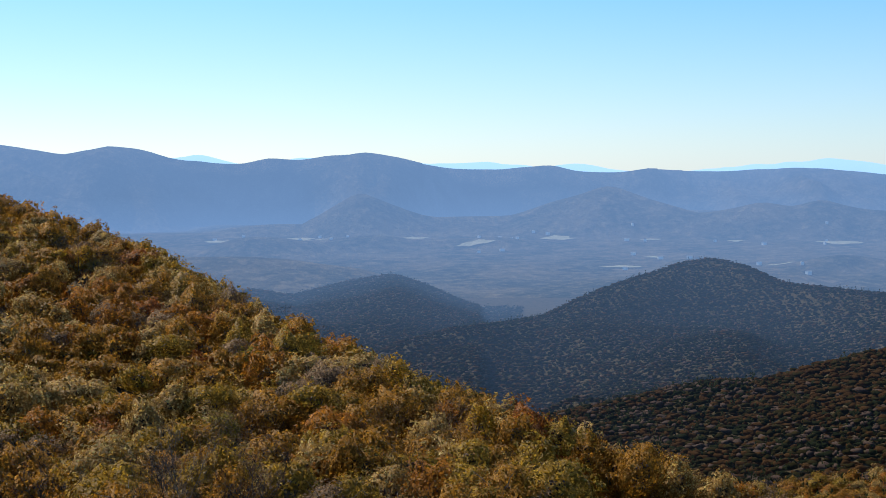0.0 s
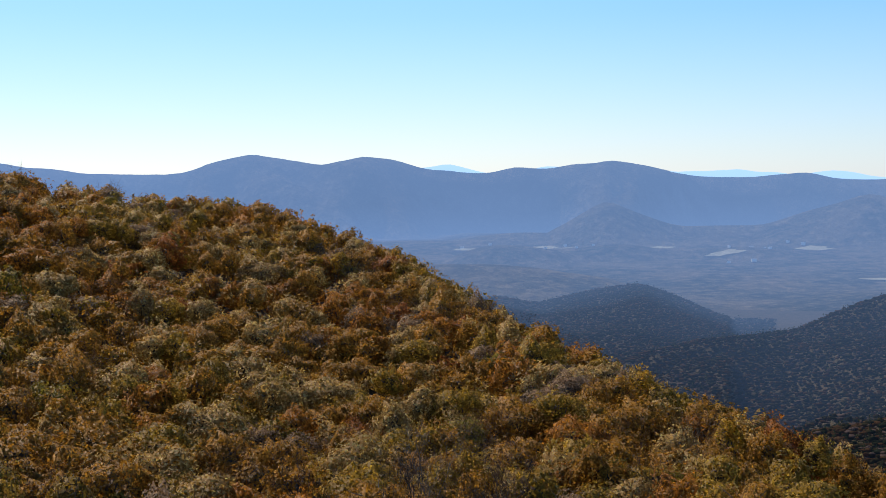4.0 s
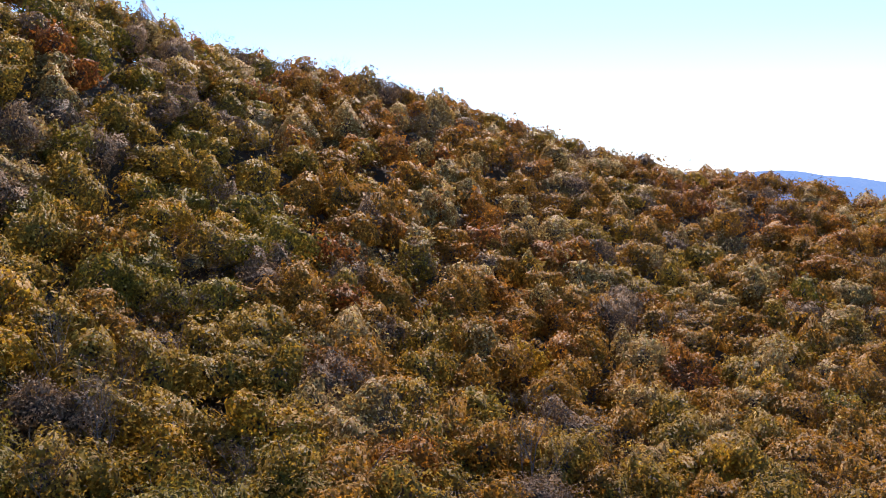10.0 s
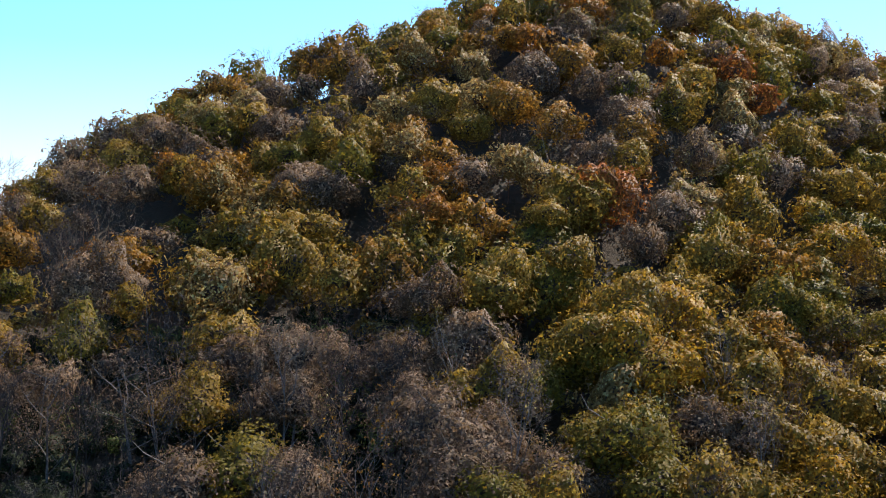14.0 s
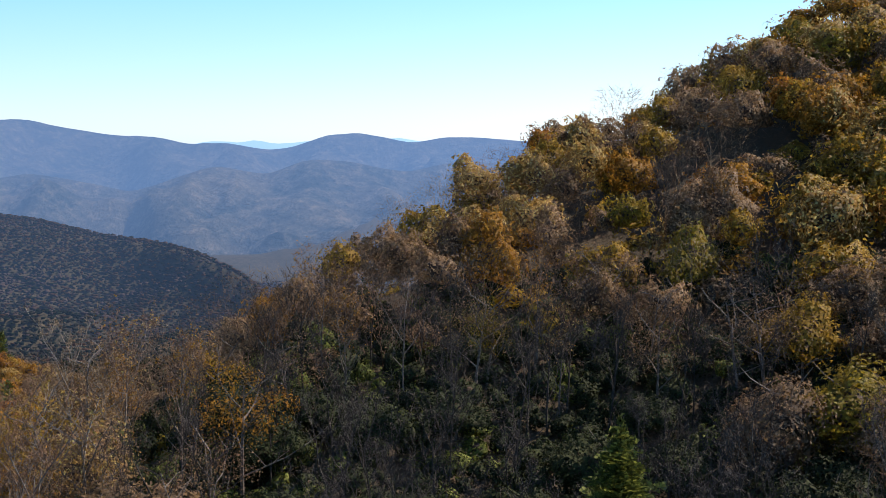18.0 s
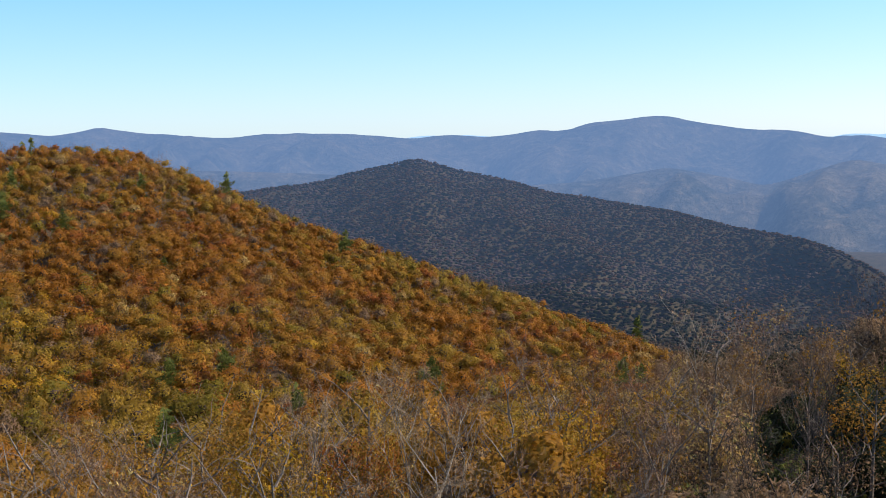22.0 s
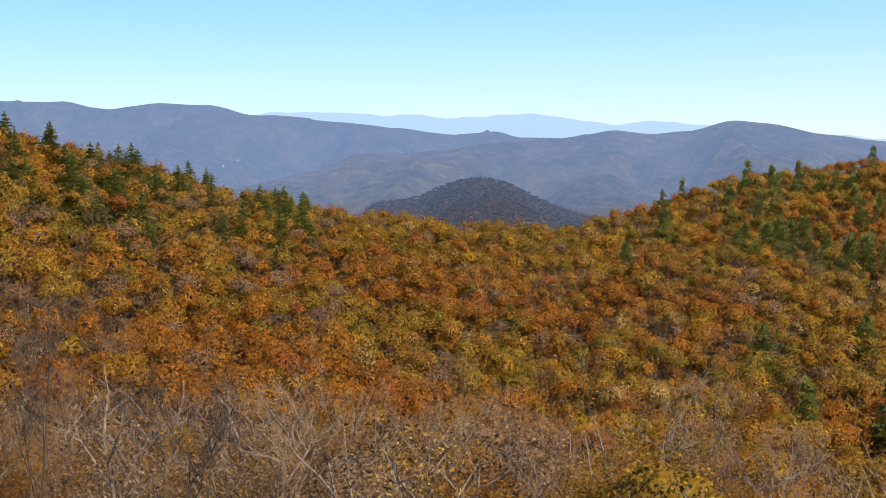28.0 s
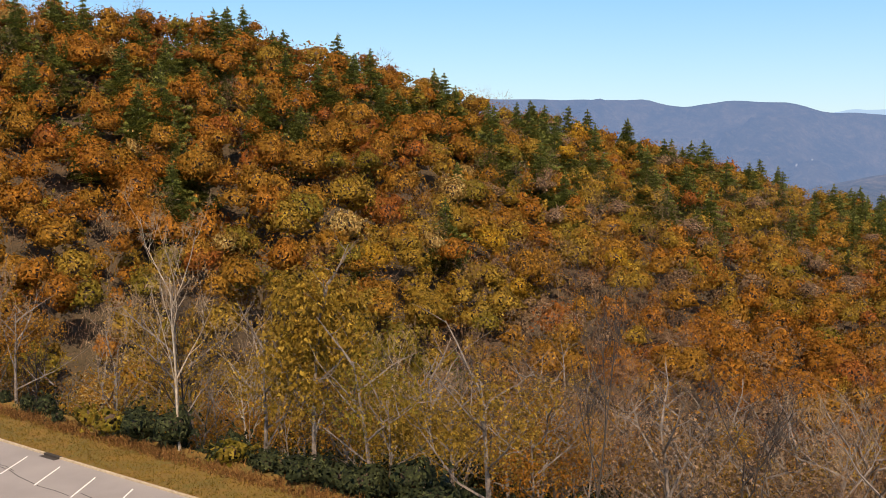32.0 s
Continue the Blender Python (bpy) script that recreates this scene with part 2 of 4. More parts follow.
FAR_TREES = [far_trees("far_olive_woods", ((0.040, 0.036, 0.012), (0.068, 0.056, 0.018), (0.105, 0.080, 0.028)), HAZE_GLOW, 0.7),
             far_trees("far_rust_woods", ((0.090, 0.048, 0.018), (0.140, 0.074, 0.028), (0.19, 0.105, 0.042)), HAZE_GLOW, 0.7),
             far_trees("far_green_woods", ((0.020, 0.028, 0.012), (0.036, 0.044, 0.018), (0.060, 0.066, 0.026)), HAZE_GLOW, 0.7),
             far_trees("far_bare_woods", ((0.075, 0.050, 0.040), (0.110, 0.075, 0.060), (0.15, 0.105, 0.085)), HAZE_GLOW, 0.4)]

# ---- the lie of the land ----
# Every ridge: heading (degrees left of +y), distance and height angle of its tree tops seen from the hover point.
EYE_Z = HOVER.z
AZ_STEP = 0.4
AZ = np.concatenate([np.arange(-27, 250, AZ_STEP), np.arange(250, 333, 2.0)])     # fine where the camera looks
RAD = np.concatenate([[0.01], np.linspace(4, 60, 12), np.geomspace(66, 700, 74), np.geomspace(716, 2350, 60), np.geomspace(2400, 4900, 64)])


def crest(knots, soften=1.2, closer=1.0):
    k = np.array(knots, float)
    k[:, 1] *= closer
    out = []
    for c in (1, 2):
        v = np.interp(AZ, k[:, 0], k[:, c])
        w = max(1, int(soften / AZ_STEP))
        ker = np.hanning(2 * w + 3)[1:-1]
        v = np.convolve(np.pad(v, w, mode="edge"), ker / ker.sum(), mode="valid")
        out.append(v)
    fade = np.minimum(25, np.maximum(0, np.maximum(k[0, 0] - AZ, AZ - k[-1, 0])))
    return out[0], out[1], fade


TABLES = {}


def value_noise(x, y, cell, seed):
    """Smooth noise in -1..1 on a grid of the given cell."""
    if seed not in TABLES:
        TABLES[seed] = np.random.default_rng(seed).uniform(-1, 1, (256, 256))
    tab = TABLES[seed]
    u, v = x / cell, y / cell
    i, j = np.floor(u).astype(int), np.floor(v).astype(int)
    fu, fv = u - i, v - j
    fu, fv = fu * fu * (3 - 2 * fu), fv * fv * (3 - 2 * fv)
    i, j, i1, j1 = i % 256, j % 256, (i + 1) % 256, (j + 1) % 256
    return (tab[i, j] * (1 - fu) + tab[i1, j] * fu) * (1 - fv) + (tab[i, j1] * (1 - fu) + tab[i1, j1] * fu) * fv


AZR = np.radians(AZ)
GX, GY = -np.sin(AZR)[:, None] * RAD, np.cos(AZR)[:, None] * RAD
# spurs and gullies that run down the far slopes
SX, SY = AZR[:, None] * 3600 + 0 * RAD, RAD[None, :] * 0.33 + 0 * AZR[:, None]
SPURS = np.abs(value_noise(SX + 0.35 * GX, SY, 330, 3)) * 0.75 + np.abs(value_noise(SX - 0.3 * GY, SY, 140, 4)) * 0.35 + 0.15 * value_noise(GX, GY, 90, 8)
FOLDS = np.abs(value_noise(GX, GY, 390, 33)) * 0.7 + np.abs(value_noise(GX, GY, 150, 34)) * 0.3
GULLY = np.where(RAD[None, :] < 2250, FOLDS, SPURS)


def ridge(knots, r0, el0, power, back, canopy, soften=1.2, fall=9.0, carve=0.0, closer=1.0, jag=0.0):
    """Ground height over the whole grid of one ridge that climbs from r0 to its crest and drops behind it."""
    rc, ec, fade = crest(knots, soften, closer)
    ec = ec + jag * (value_noise(AZ, 0 * AZ, 1.7, 71) + 0.6 * value_noise(AZ, 0 * AZ, 0.8, 72))
    rc, ec, fade = rc[:, None], ec[:, None], fade[:, None]
    r = RAD[None, :]
    r0, el0 = (np.interp(AZ, *np.array(v, float).T)[:, None] if hasattr(v, "__len__") else v for v in (r0, el0))
    s = np.clip((r - r0) / (rc - r0), 0, 1)
    el = el0 + (ec - el0) * (1 - (1 - s) ** power)
    z = np.minimum(r, rc) * np.tan(np.radians(el))
    z = np.where(r < r0, r0 * np.tan(np.radians(el0)) - (r0 - r) * 0.12, z)
    d = np.maximum(r - rc, 0)
    z = z - back * d * d / (d + 0.12 * rc)
    z = z - carve * GULLY * np.clip(4 * s * (1 - s), 0, 1) ** 0.7
    return z - canopy - fade * fall * rc / 400.0 + EYE_Z


NEAR = ((-40, 140, -17), (-21, 170, -14.5), (-13, 185, -14), (-7.8, 200, -13.1), (-3.3, 220, -11.7), (1.9, 260, -9.8), (6.4, 300, -7.8),
        (10.8, 350, -5.6), (14, 390, -3.65), (18, 430, -1.95), (21, 440, -1.0), (25, 440, -0.44), (30, 430, 0.18), (34, 420, 1.05),
        (38, 410, 1.4), (42, 395, 2.25), (46, 380, 3.55), (50, 365, 4.9), (54, 350, 5.9), (58, 338, 6.9), (62, 325, 7.75), (66, 312, 9.2),
        (70, 300, 10.9), (74, 293, 11.95), (78, 290, 12.2), (81, 285, 11.9), (84, 280, 10.5), (88, 272, 9.0), (92, 265, 7.6),
        (96, 255, 6.2))
NEAR += ((99, 248, 5.2), (102, 240, 3.0), (105, 230, 1.6), (108, 220, 0.6), (111, 205, -0.8), (113, 195, -2.0), (115, 190, -3.6),
         (118, 180, -4.2), (121, 172, -6.1), (124, 165, -7.8), (127, 152, -9.0), (130, 140, -10.1), (133, 130, -11.2), (136, 120, -12.2),
         (139, 112, -13.0), (144, 130, -13.0), (150, 119, -13.8), (156, 110, -14.6), (162, 105, -15.0), (170, 100, -15.3), (180, 98, -14.5),
         (195, 100, -13.5), (210, 105, -12.5), (225, 110, -11.5), (245, 115, -11.0), (262, 115, -11.0))
HILL = ((128, 380, -12.5), (134, 420, -10.3), (138.7, 440, -8.7), (143, 460, -7.2), (147, 480, -5.7), (151.5, 500, -4.0), (155.7, 520, -2.1),
        (159, 530, -0.5), (162, 530, -0.2), (166.6, 520, -0.2), (170.5, 500, -0.5), (173, 480, -0.9), (176, 450, -1.1), (180, 425, -2.3),
        (183, 405, -3.1), (185, 395, -3.7), (188, 380, -3.3), (190, 370, -3.4), (193, 355, -3.1), (195.5, 345, -2.9), (198.8, 330, -2.2),
        (201.8, 320, -1.6), (205.5, 305, -0.3), (209, 295, 0.6), (211.9, 285, 1.5), (215, 275, 2.35), (219, 265, 3.7), (223, 255, 4.95),
        (228, 248, 6.15), (233, 242, 7.0), (240, 238, 7.3), (250, 234, 7.3), (262, 234, 6.0))
WALL = ((-40, 1300, -6.5), (-21.3, 1500, -5.9), (-18.3, 1550, -5.7), (-16.7, 1600, -5.5), (-15.2, 1650, -4.7), (-13.3, 1700, -4.3),
        (-11.7, 1680, -4.65), (-9.7, 1620, -5.35), (-7.2, 1550, -6.2), (-5, 1480, -7.3), (-2.7, 1400, -7.6), (-0.4, 1350, -7.9), (2.4, 1250, -8.7), (5, 1150, -9.8))
SPUR = ((-40, 820, -7.2), (-24, 850, -7.9), (-21.2, 860, -8.4), (-18.4, 870, -9.3), (-15.8, 880, -10.2), (-13.1, 900, -10.3), (-10.4, 900, -11.0), (-7.6, 880, -11.8), (-4.7, 860, -12.4), (-1, 840, -13.2))
KNOLL = ((-1.9, 1900, -6.9), (-0.5, 1950, -6.35), (0.7, 2000, -5.75), (2.4, 2050, -5.1), (5.2, 2050, -5.55), (7.5, 2000, -6.2), (9.4, 2000, -5.8),
         (13, 2000, -6.2))
DARK = ((121.5, 1250, -8.2), (123.4, 1350, -6.65), (125, 1400, -5.8), (127.3, 1480, -5.2), (129.8, 1540, -4.8), (132.6, 1600, -3.95), (135.8, 1650, -3.5),
        (138.4, 1680, -3.06), (140.5, 1700, -2.5), (142, 1710, -2.1), (143.6, 1720, -1.7), (145.5, 1730, -1.12), (147, 1720, -1.5), (148.7, 1700, -1.8),
        (150, 1690, -2.2), (153.8, 1650, -2.7), (160, 1600, -3.4))
CONE = ((183, 2000, -3.4), (184.7, 2000, -2.97), (186.1, 2000, -2.4), (187.6, 2000, -1.54), (189.1, 2000, -1.30), (190.7, 2000, -1.66), (192.1, 2000, -2.29), (194.5, 2000, -2.6))
BROWN = ((169.7, 3000, 0.2), (172.4, 3000, 0.5), (174.5, 3000, 1.08), (176.8, 3000, 1.3), (178.4, 3000, 0.87), (180.6, 3000, 0.67), (182.5, 3000, 0.92),
         (184.7, 2950, 0.53), (187.5, 2900, 0.42), (190.4, 2850, 0.1), (193.2, 2800, -0.22), (194.9, 2750, -0.1), (197.1, 2700, -0.9), (201, 2650, -1.8))
RANGE = ((-40, 4200, 0.2), (-21.2, 4200, -0.39), (-17.4, 4200, 0.0), (-15.1, 4200, -0.08), (-12.7, 4200, -0.2), (-10.3, 4100, 0.0), (-8.9, 4100, -0.18),
         (-6.7, 4100, -0.16), (-5.3, 4100, 0.27), (-2.5, 4100, -0.05), (-0.5, 4100, 0.02), (1.2, 4000, 0.4), (3.6, 4000, 0.9), (5.4, 4000, 0.77),
         (7.1, 4000, 0.5), (8.5, 4000, 0.7), (9.8, 4000, 0.38), (12.8, 4000, 0.53), (14.7, 4000, 1.08), (16.2, 4000, 1.26), (18.1, 4000, 0.88),
         (20, 4100, 1.18), (21.6, 4100, 1.44), (23.6, 4100, 1.03), (25.1, 4150, 0.46), (26.8, 4200, 0.48), (29.6, 4200, 0.59), (33.5, 4200, 1.1), (60, 4200, 0.8))
BACK = ((95, 3500, -0.02), (109.3, 3500, -0.22), (111.2, 3500, -0.07), (113.1, 3500, 0.00), (115, 3500, -0.42), (117.4, 3500, 0.14), (118.9, 3500, 0.00), (120.8, 3500, -0.62),
        (122.2, 3500, -0.70), (123.6, 3500, -0.42), (125.9, 3600, -0.40), (127.3, 3600, -0.13), (129.5, 3600, -0.03), (131.7, 3600, 0.37), (133.5, 3600, 0.68),
        (135, 3600, 0.55), (136.9, 3600, 0.42), (138.4, 3700, -0.05), (139.6, 3700, 0.05), (142, 3800, -0.28), (143.9, 3800, -0.14), (145.6, 3800, -0.30),
        (148.7, 3800, 0.06), (151.8, 3800, 0.10), (154.5, 3800, -0.12), (158.8, 3800, 0.13), (160.7, 3800, 0.49), (162.9, 3800, 0.10), (165.3, 3800, 0.33),
        (168.5, 3800, 0.00), (171.5, 3800, 0.42), (173.5, 3800, 0.75))
HAZY = ((178, 4250, 0.2), (183, 4250, 0.45), (187, 4250, 0.6), (188.1, 4250, 0.95), (189.8, 4250, 0.78), (191.4, 4250, 0.9), (193.8, 4250, 1.25), (196, 4250, 1.43), (198.7, 4200, 1.78), (200.4, 4200, 1.85), (201.6, 4200, 2.29), (204.8, 4200, 2.4), (206.8, 4200, 2.08), (208.8, 4200, 2.48), (211.8, 4200, 2.54), (262, 4200, 2.0))
FOOT = ((6.8, 3650, -2.6), (5.3, 3650, -1.7), (4.1, 3650, -1.05), (2.6, 3650, -1.7), (0.5, 3650, -2.4), (-3.5, 3700, -2.3), (-6.0, 3700, -1.5), (-8.3, 3700, -0.8), (-10.2, 3700, -1.5),
        (-12.6, 3600, -2.2), (-14.2, 3600, -2.0), (-15.6, 3600, -1.62), (-17, 3600, -1.9), (-18.3, 3600, -1.5), (-20, 3600, -2.0), (-24, 3600, -2.2))[::-1]
STEP = ((109, 2700, -1.6), (112, 2700, -1.15), (115, 2650, -1.8), (118, 2650, -1.35), (120, 2600, -1.2), (122, 2600, -2.0), (124.5, 2600, -1.5), (126, 2600, -2.0), (128.5, 2650, -2.8),
        (131, 2700, -2.2), (133, 2700, -1.9), (137, 2700, -2.5), (142, 2700, -2.9), (150, 2700, -2.0), (156, 2700, -1.7), (163, 2700, -2.0))
LAST = ((-40, 4750, 0.20), (-21.2, 4750, 0.00), (-19, 4750, 0.32), (-17.4, 4750, 0.33), (-15.1, 4750, 0.24), (-12.7, 4750, -0.15), (-8.9, 4750, -0.12),
        (-7.5, 4750, 0.17), (-6.1, 4750, 0.21), (-3.3, 4750, 0.28), (0.9, 4750, 0.33), (6.8, 4750, 0.64), (9.8, 4750, 0.43), (11.2, 4750, 0.74), (12.6, 4750, 0.67), (15, 4750, 0.40), (40, 4750, 0.30),
        (120, 4750, -0.35), (160, 4750, -0.20), (166, 4750, 0.10), (168, 4750, 0.42), (170.5, 4750, 0.38), (172.5, 4750, 0.62), (175, 4750, 0.95), (178.4, 4750, 1.17), (179.5, 4750, 1.32), (182, 4750, 1.25), (185, 4750, 1.54),
        (186.6, 4750, 1.83), (188.9, 4750, 1.67), (192.6, 4750, 1.79), (196, 4750, 1.87), (199, 4750, 2.00), (205, 4750, 1.50))

TREES = 11.0
near = ridge(NEAR, 60, ((-120, -21), (110, -20), (150, -18), (180, -17), (245, -15.5)), 1.5, 0.55, TREES, 1.0, closer=0.8)
hill = ridge(HILL, 118, ((120, -17), (180, -15), (210, -11.5), (245, -10)), 1.45, 0.5, TREES, 1.2, closer=0.85)
floor_z = np.interp(RAD, (0, 1500, 2300, 3000, 3700, 4900), (-243, -242, -233, -204, -172, -168))[None, :]
layers = [near, hill,
          ridge(WALL, 420, -17.5, 1.15, 0.35, 6.5, 0.5, 12, 150),
          ridge(SPUR, 420, -17.5, 1.3, 0.5, 6.5, 0.8, 12, 30),
          ridge(KNOLL, 1300, -8.6, 1.7, 0.3, 6.5, 0.5, 14, 40),
          ridge(DARK, 800, -10.5, 1.5, 0.35, 6.5, 0.4, 10, 130),
          ridge(CONE, 1300, -6.5, 1.8, 0.35, 6.5, 0.4, 14, 35),
          ridge(BROWN, 1900, -5.0, 1.6, 0.3, 0, 0.4, 8, 120),
          ridge(RANGE, 3780, -3.2, 1.5, 0.3, 0, 0.4, 5, 300, closer=1.05, jag=0.04),
          ridge(BACK, 1500, -8.5, 1.5, 0.3, 0, 0.4, 5, 330, jag=0.04),
          ridge(HAZY, 3200, -3.6, 1.5, 0.3, 0, 0.4, 5, 340, jag=0.05),
          ridge(FOOT, 3430, -3.45, 1.5, 0.3, 0, 0.4, 8, 40),
          ridge(STEP, 1900, -6.5, 1.4, 0.25, 0, 0.6, 8, 190),
          ridge(LAST, 4520, -2.2, 1.5, 0.2, 0, 0.4, 5, 30, jag=0.12)]
ground_z = np.repeat(floor_z, len(AZ), 0)
for lay in layers:
    ground_z = np.maximum(ground_z, lay)


far_part = np.clip((RAD - 700) / 900, 0, 1)[None, :]
# foothills and knolls strewn over the valley floor
hump = np.clip(value_noise(GX, GY, 420, 21) + 0.5 * value_noise(GX, GY, 190, 22), 0, 2)
foot = floor_z + 84 * hump * np.clip((RAD - 2150) / 500, 0, 1)[None, :] * np.clip(np.abs(RAD - 3470) / 260 - 0.35, 0, 1)[None, :] * np.clip((4100 - RAD) / 500, 0, 1)[None, :]
ground_z = np.maximum(ground_z, foot)
ground_z += value_noise(GX, GY, 38, 5) * 1.0 * (RAD > 90)[None, :] + far_part * value_noise(GX, GY, 90, 6) * 2.0
# the car park's shelf of level ground beside the drone
near_flat = np.clip((58 - RAD) / 26, 0, 1)[None, :]
ground_z = ground_z * (1 - near_flat) + near_flat * -0.5
flat = np.clip((GX - 10) / 14, 0, 1) * np.clip((GY + 60) / 8, 0, 1) * np.clip((30 - GY) / 15, 0, 1) * np.clip((170 - np.hypot(GX, GY)) / 15, 0, 1)
ground_z = ground_z * (1 - flat) - 0.06 * flat


def ground_at(x, y):
    r = np.hypot(x, y)
    a = (np.degrees(np.arctan2(-x, y)) - AZ[0]) % 360 + AZ[0]
    i = np.searchsorted(AZ, a, side="right") - 1
    i1 = (i + 1) % len(AZ)
    fa = np.clip((a - AZ[i]) / np.append(np.diff(AZ), 360 + AZ[0] - AZ[-1])[i], 0, 1)
    j = np.clip(np.searchsorted(RAD, r) - 1, 0, len(RAD) - 2)
    fr = np.clip((r - RAD[j]) / (RAD[j + 1] - RAD[j]), 0, 1)
    z = ground_z
    return (z[i, j] * (1 - fa) + z[i1, j] * fa) * (1 - fr) + (z[i, j + 1] * (1 - fa) + z[i1, j + 1] * fa) * fr


def mesh_from(name, verts, faces, mats, mat_index=None, smooth=False, attrs=None):
    """One mesh from arrays of points and of triangles or quads."""
    me = bpy.data.meshes.new(name)
    verts, faces = np.asarray(verts, np.float32), np.asarray(faces, np.int32)
    n, k = faces.shape
    me.vertices.add(len(verts))
    me.vertices.foreach_set("co", verts.ravel())
    me.loops.add(n * k)
    me.loops.foreach_set("vertex_index", faces.ravel())
    me.polygons.add(n)
    me.polygons.foreach_set("loop_start", np.arange(0, n * k, k, dtype=np.int32))
    for m in mats:
        me.materials.append(m)
    if mat_index is not None:
        me.polygons.foreach_set("material_index", np.asarray(mat_index, np.int32))
    me.polygons.foreach_set("use_smooth", np.full(n, smooth))
    for key, v in (attrs or {}).items():
        me.attributes.new(key, "FLOAT", "POINT").data.foreach_set("value", np.asarray(v, np.float32))
    me.update(calc_edges=True)
    return me


def sheet(name, j0, j1, mat, attrs=None):
    na, nr = len(AZ), j1 - j0
    vx = np.stack([GX[:, j0:j1], GY[:, j0:j1], ground_z[:, j0:j1]], -1).reshape(-1, 3)
    i, j = np.meshgrid(np.arange(na), np.arange(nr - 1), indexing="ij")
    i1 = (i + 1) % na
    f = np.stack([i * nr + j, i * nr + j + 1, i1 * nr + j + 1, i1 * nr + j], -1).reshape(-1, 4)
    return new(name, mesh_from(name, vx, f, [mat], smooth=True, attrs=attrs))


J_FAR, J_BACK = int(np.searchsorted(RAD, 480)), int(np.searchsorted(RAD, 2200))
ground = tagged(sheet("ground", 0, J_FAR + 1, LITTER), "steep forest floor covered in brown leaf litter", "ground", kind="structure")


def painted_haze(x, y, z=None):
    """How much painted haze veils the far country, more so towards the sun, and how bright it glows."""
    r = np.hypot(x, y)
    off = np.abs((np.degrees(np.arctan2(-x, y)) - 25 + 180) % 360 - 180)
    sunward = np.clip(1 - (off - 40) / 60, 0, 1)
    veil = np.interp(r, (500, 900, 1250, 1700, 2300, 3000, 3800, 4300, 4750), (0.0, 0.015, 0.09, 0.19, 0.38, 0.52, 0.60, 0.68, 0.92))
    if z is not None:      # more painted haze low in the hollows of the far valley
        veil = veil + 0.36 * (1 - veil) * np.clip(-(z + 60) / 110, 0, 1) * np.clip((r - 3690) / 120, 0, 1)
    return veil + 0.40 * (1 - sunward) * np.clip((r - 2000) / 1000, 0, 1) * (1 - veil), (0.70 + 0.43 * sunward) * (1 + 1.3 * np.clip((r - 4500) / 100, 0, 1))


veil, bright = painted_haze(GX[:, J_FAR:J_BACK + 1].ravel(), GY[:, J_FAR:J_BACK + 1].ravel(), ground_z[:, J_FAR:J_BACK + 1].ravel())
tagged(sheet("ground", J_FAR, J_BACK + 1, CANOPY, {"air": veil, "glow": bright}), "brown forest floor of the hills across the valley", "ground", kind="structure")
veil, bright = painted_haze(GX[:, J_BACK:].ravel(), GY[:, J_BACK:].ravel(), ground_z[:, J_BACK:].ravel())
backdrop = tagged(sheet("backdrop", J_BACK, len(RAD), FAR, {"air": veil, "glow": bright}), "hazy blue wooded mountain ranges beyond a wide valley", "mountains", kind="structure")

# ---- trees ----
def crown_shape(rng, lobes=18, spread=0.70):
    """Lobes of a broad crown in a unit: about 1 wide in radius, from 0 at its foot to 1.45 at its top, boughs at odd heights."""
    c = [(0, 0, 0.62, 0.46)]
    stretch = rng.uniform(0.84, 1.16)
    for k in range(lobes):
        a = k * 2.4 + rng.uniform(-0.6, 0.6)
        t = 1.75 * math.sqrt((k + 0.35) / lobes)
        q = spread * math.sin(t) * rng.uniform(0.62, 1.24)
        c.append((q * math.cos(a) * stretch, q * math.sin(a) / stretch, 0.58 + 0.52 * math.cos(t) * rng.uniform(0.6, 1.15) + rng.uniform(-0.1, 0.1), rng.choice((0.18, 0.24, 0.30, 0.40)) * rng.uniform(0.85, 1.15)))
    return np.array(c)


def leaf_cards(rng, lobes, n, size, up=0.25, outside=False, loose=0.24):
    """n leaf sprays as triangles strewn over the lobes; outside keeps them on the open face of the crown."""
    w = lobes[:, 3] ** 2
    m = n * 4 if outside else n
    k = rng.choice(len(lobes), m, p=w / w.sum())
    d = rng.normal(size=(m, 3))
    d[:, 2] = d[:, 2] + 0.35
    d /= np.linalg.norm(d, axis=1, keepdims=True)
    p = lobes[k, :3] + d * lobes[k, 3:4] * rng.uniform(1.02 - loose, 1.02 + loose, (m, 1))
    if outside:
        deep = (np.linalg.norm(p[:, None, :] - lobes[None, :, :3], axis=2) < 0.80 * lobes[None, :, 3])
        deep[np.arange(m), k] = False
        free = np.flatnonzero(~deep.any(1))[:n]
        p, d, n = p[free], d[free], len(free)
    nrm = d * 1.1 + rng.normal(size=(n, 3)) * 0.5
    nrm[:, 2] += up
    nrm /= np.linalg.norm(nrm, axis=1, keepdims=True)
    a = np.cross(nrm, rng.normal(size=(n, 3)))
    a /= np.linalg.norm(a, axis=1, keepdims=True)
    b = np.cross(nrm, a)
    s = size * rng.uniform(0.6, 1.35, (n, 1))
    t = rng.uniform(-0.5, 0.5, (n, 1))
    v = np.stack([p - a * s * 0.6 - b * s * 0.35, p + a * s * 0.6 - b * s * 0.35 * (1 + t), p + b * s * 0.75 + a * s * t], 1)
    return v.reshape(-1, 3), np.arange(3 * n).reshape(-1, 3)


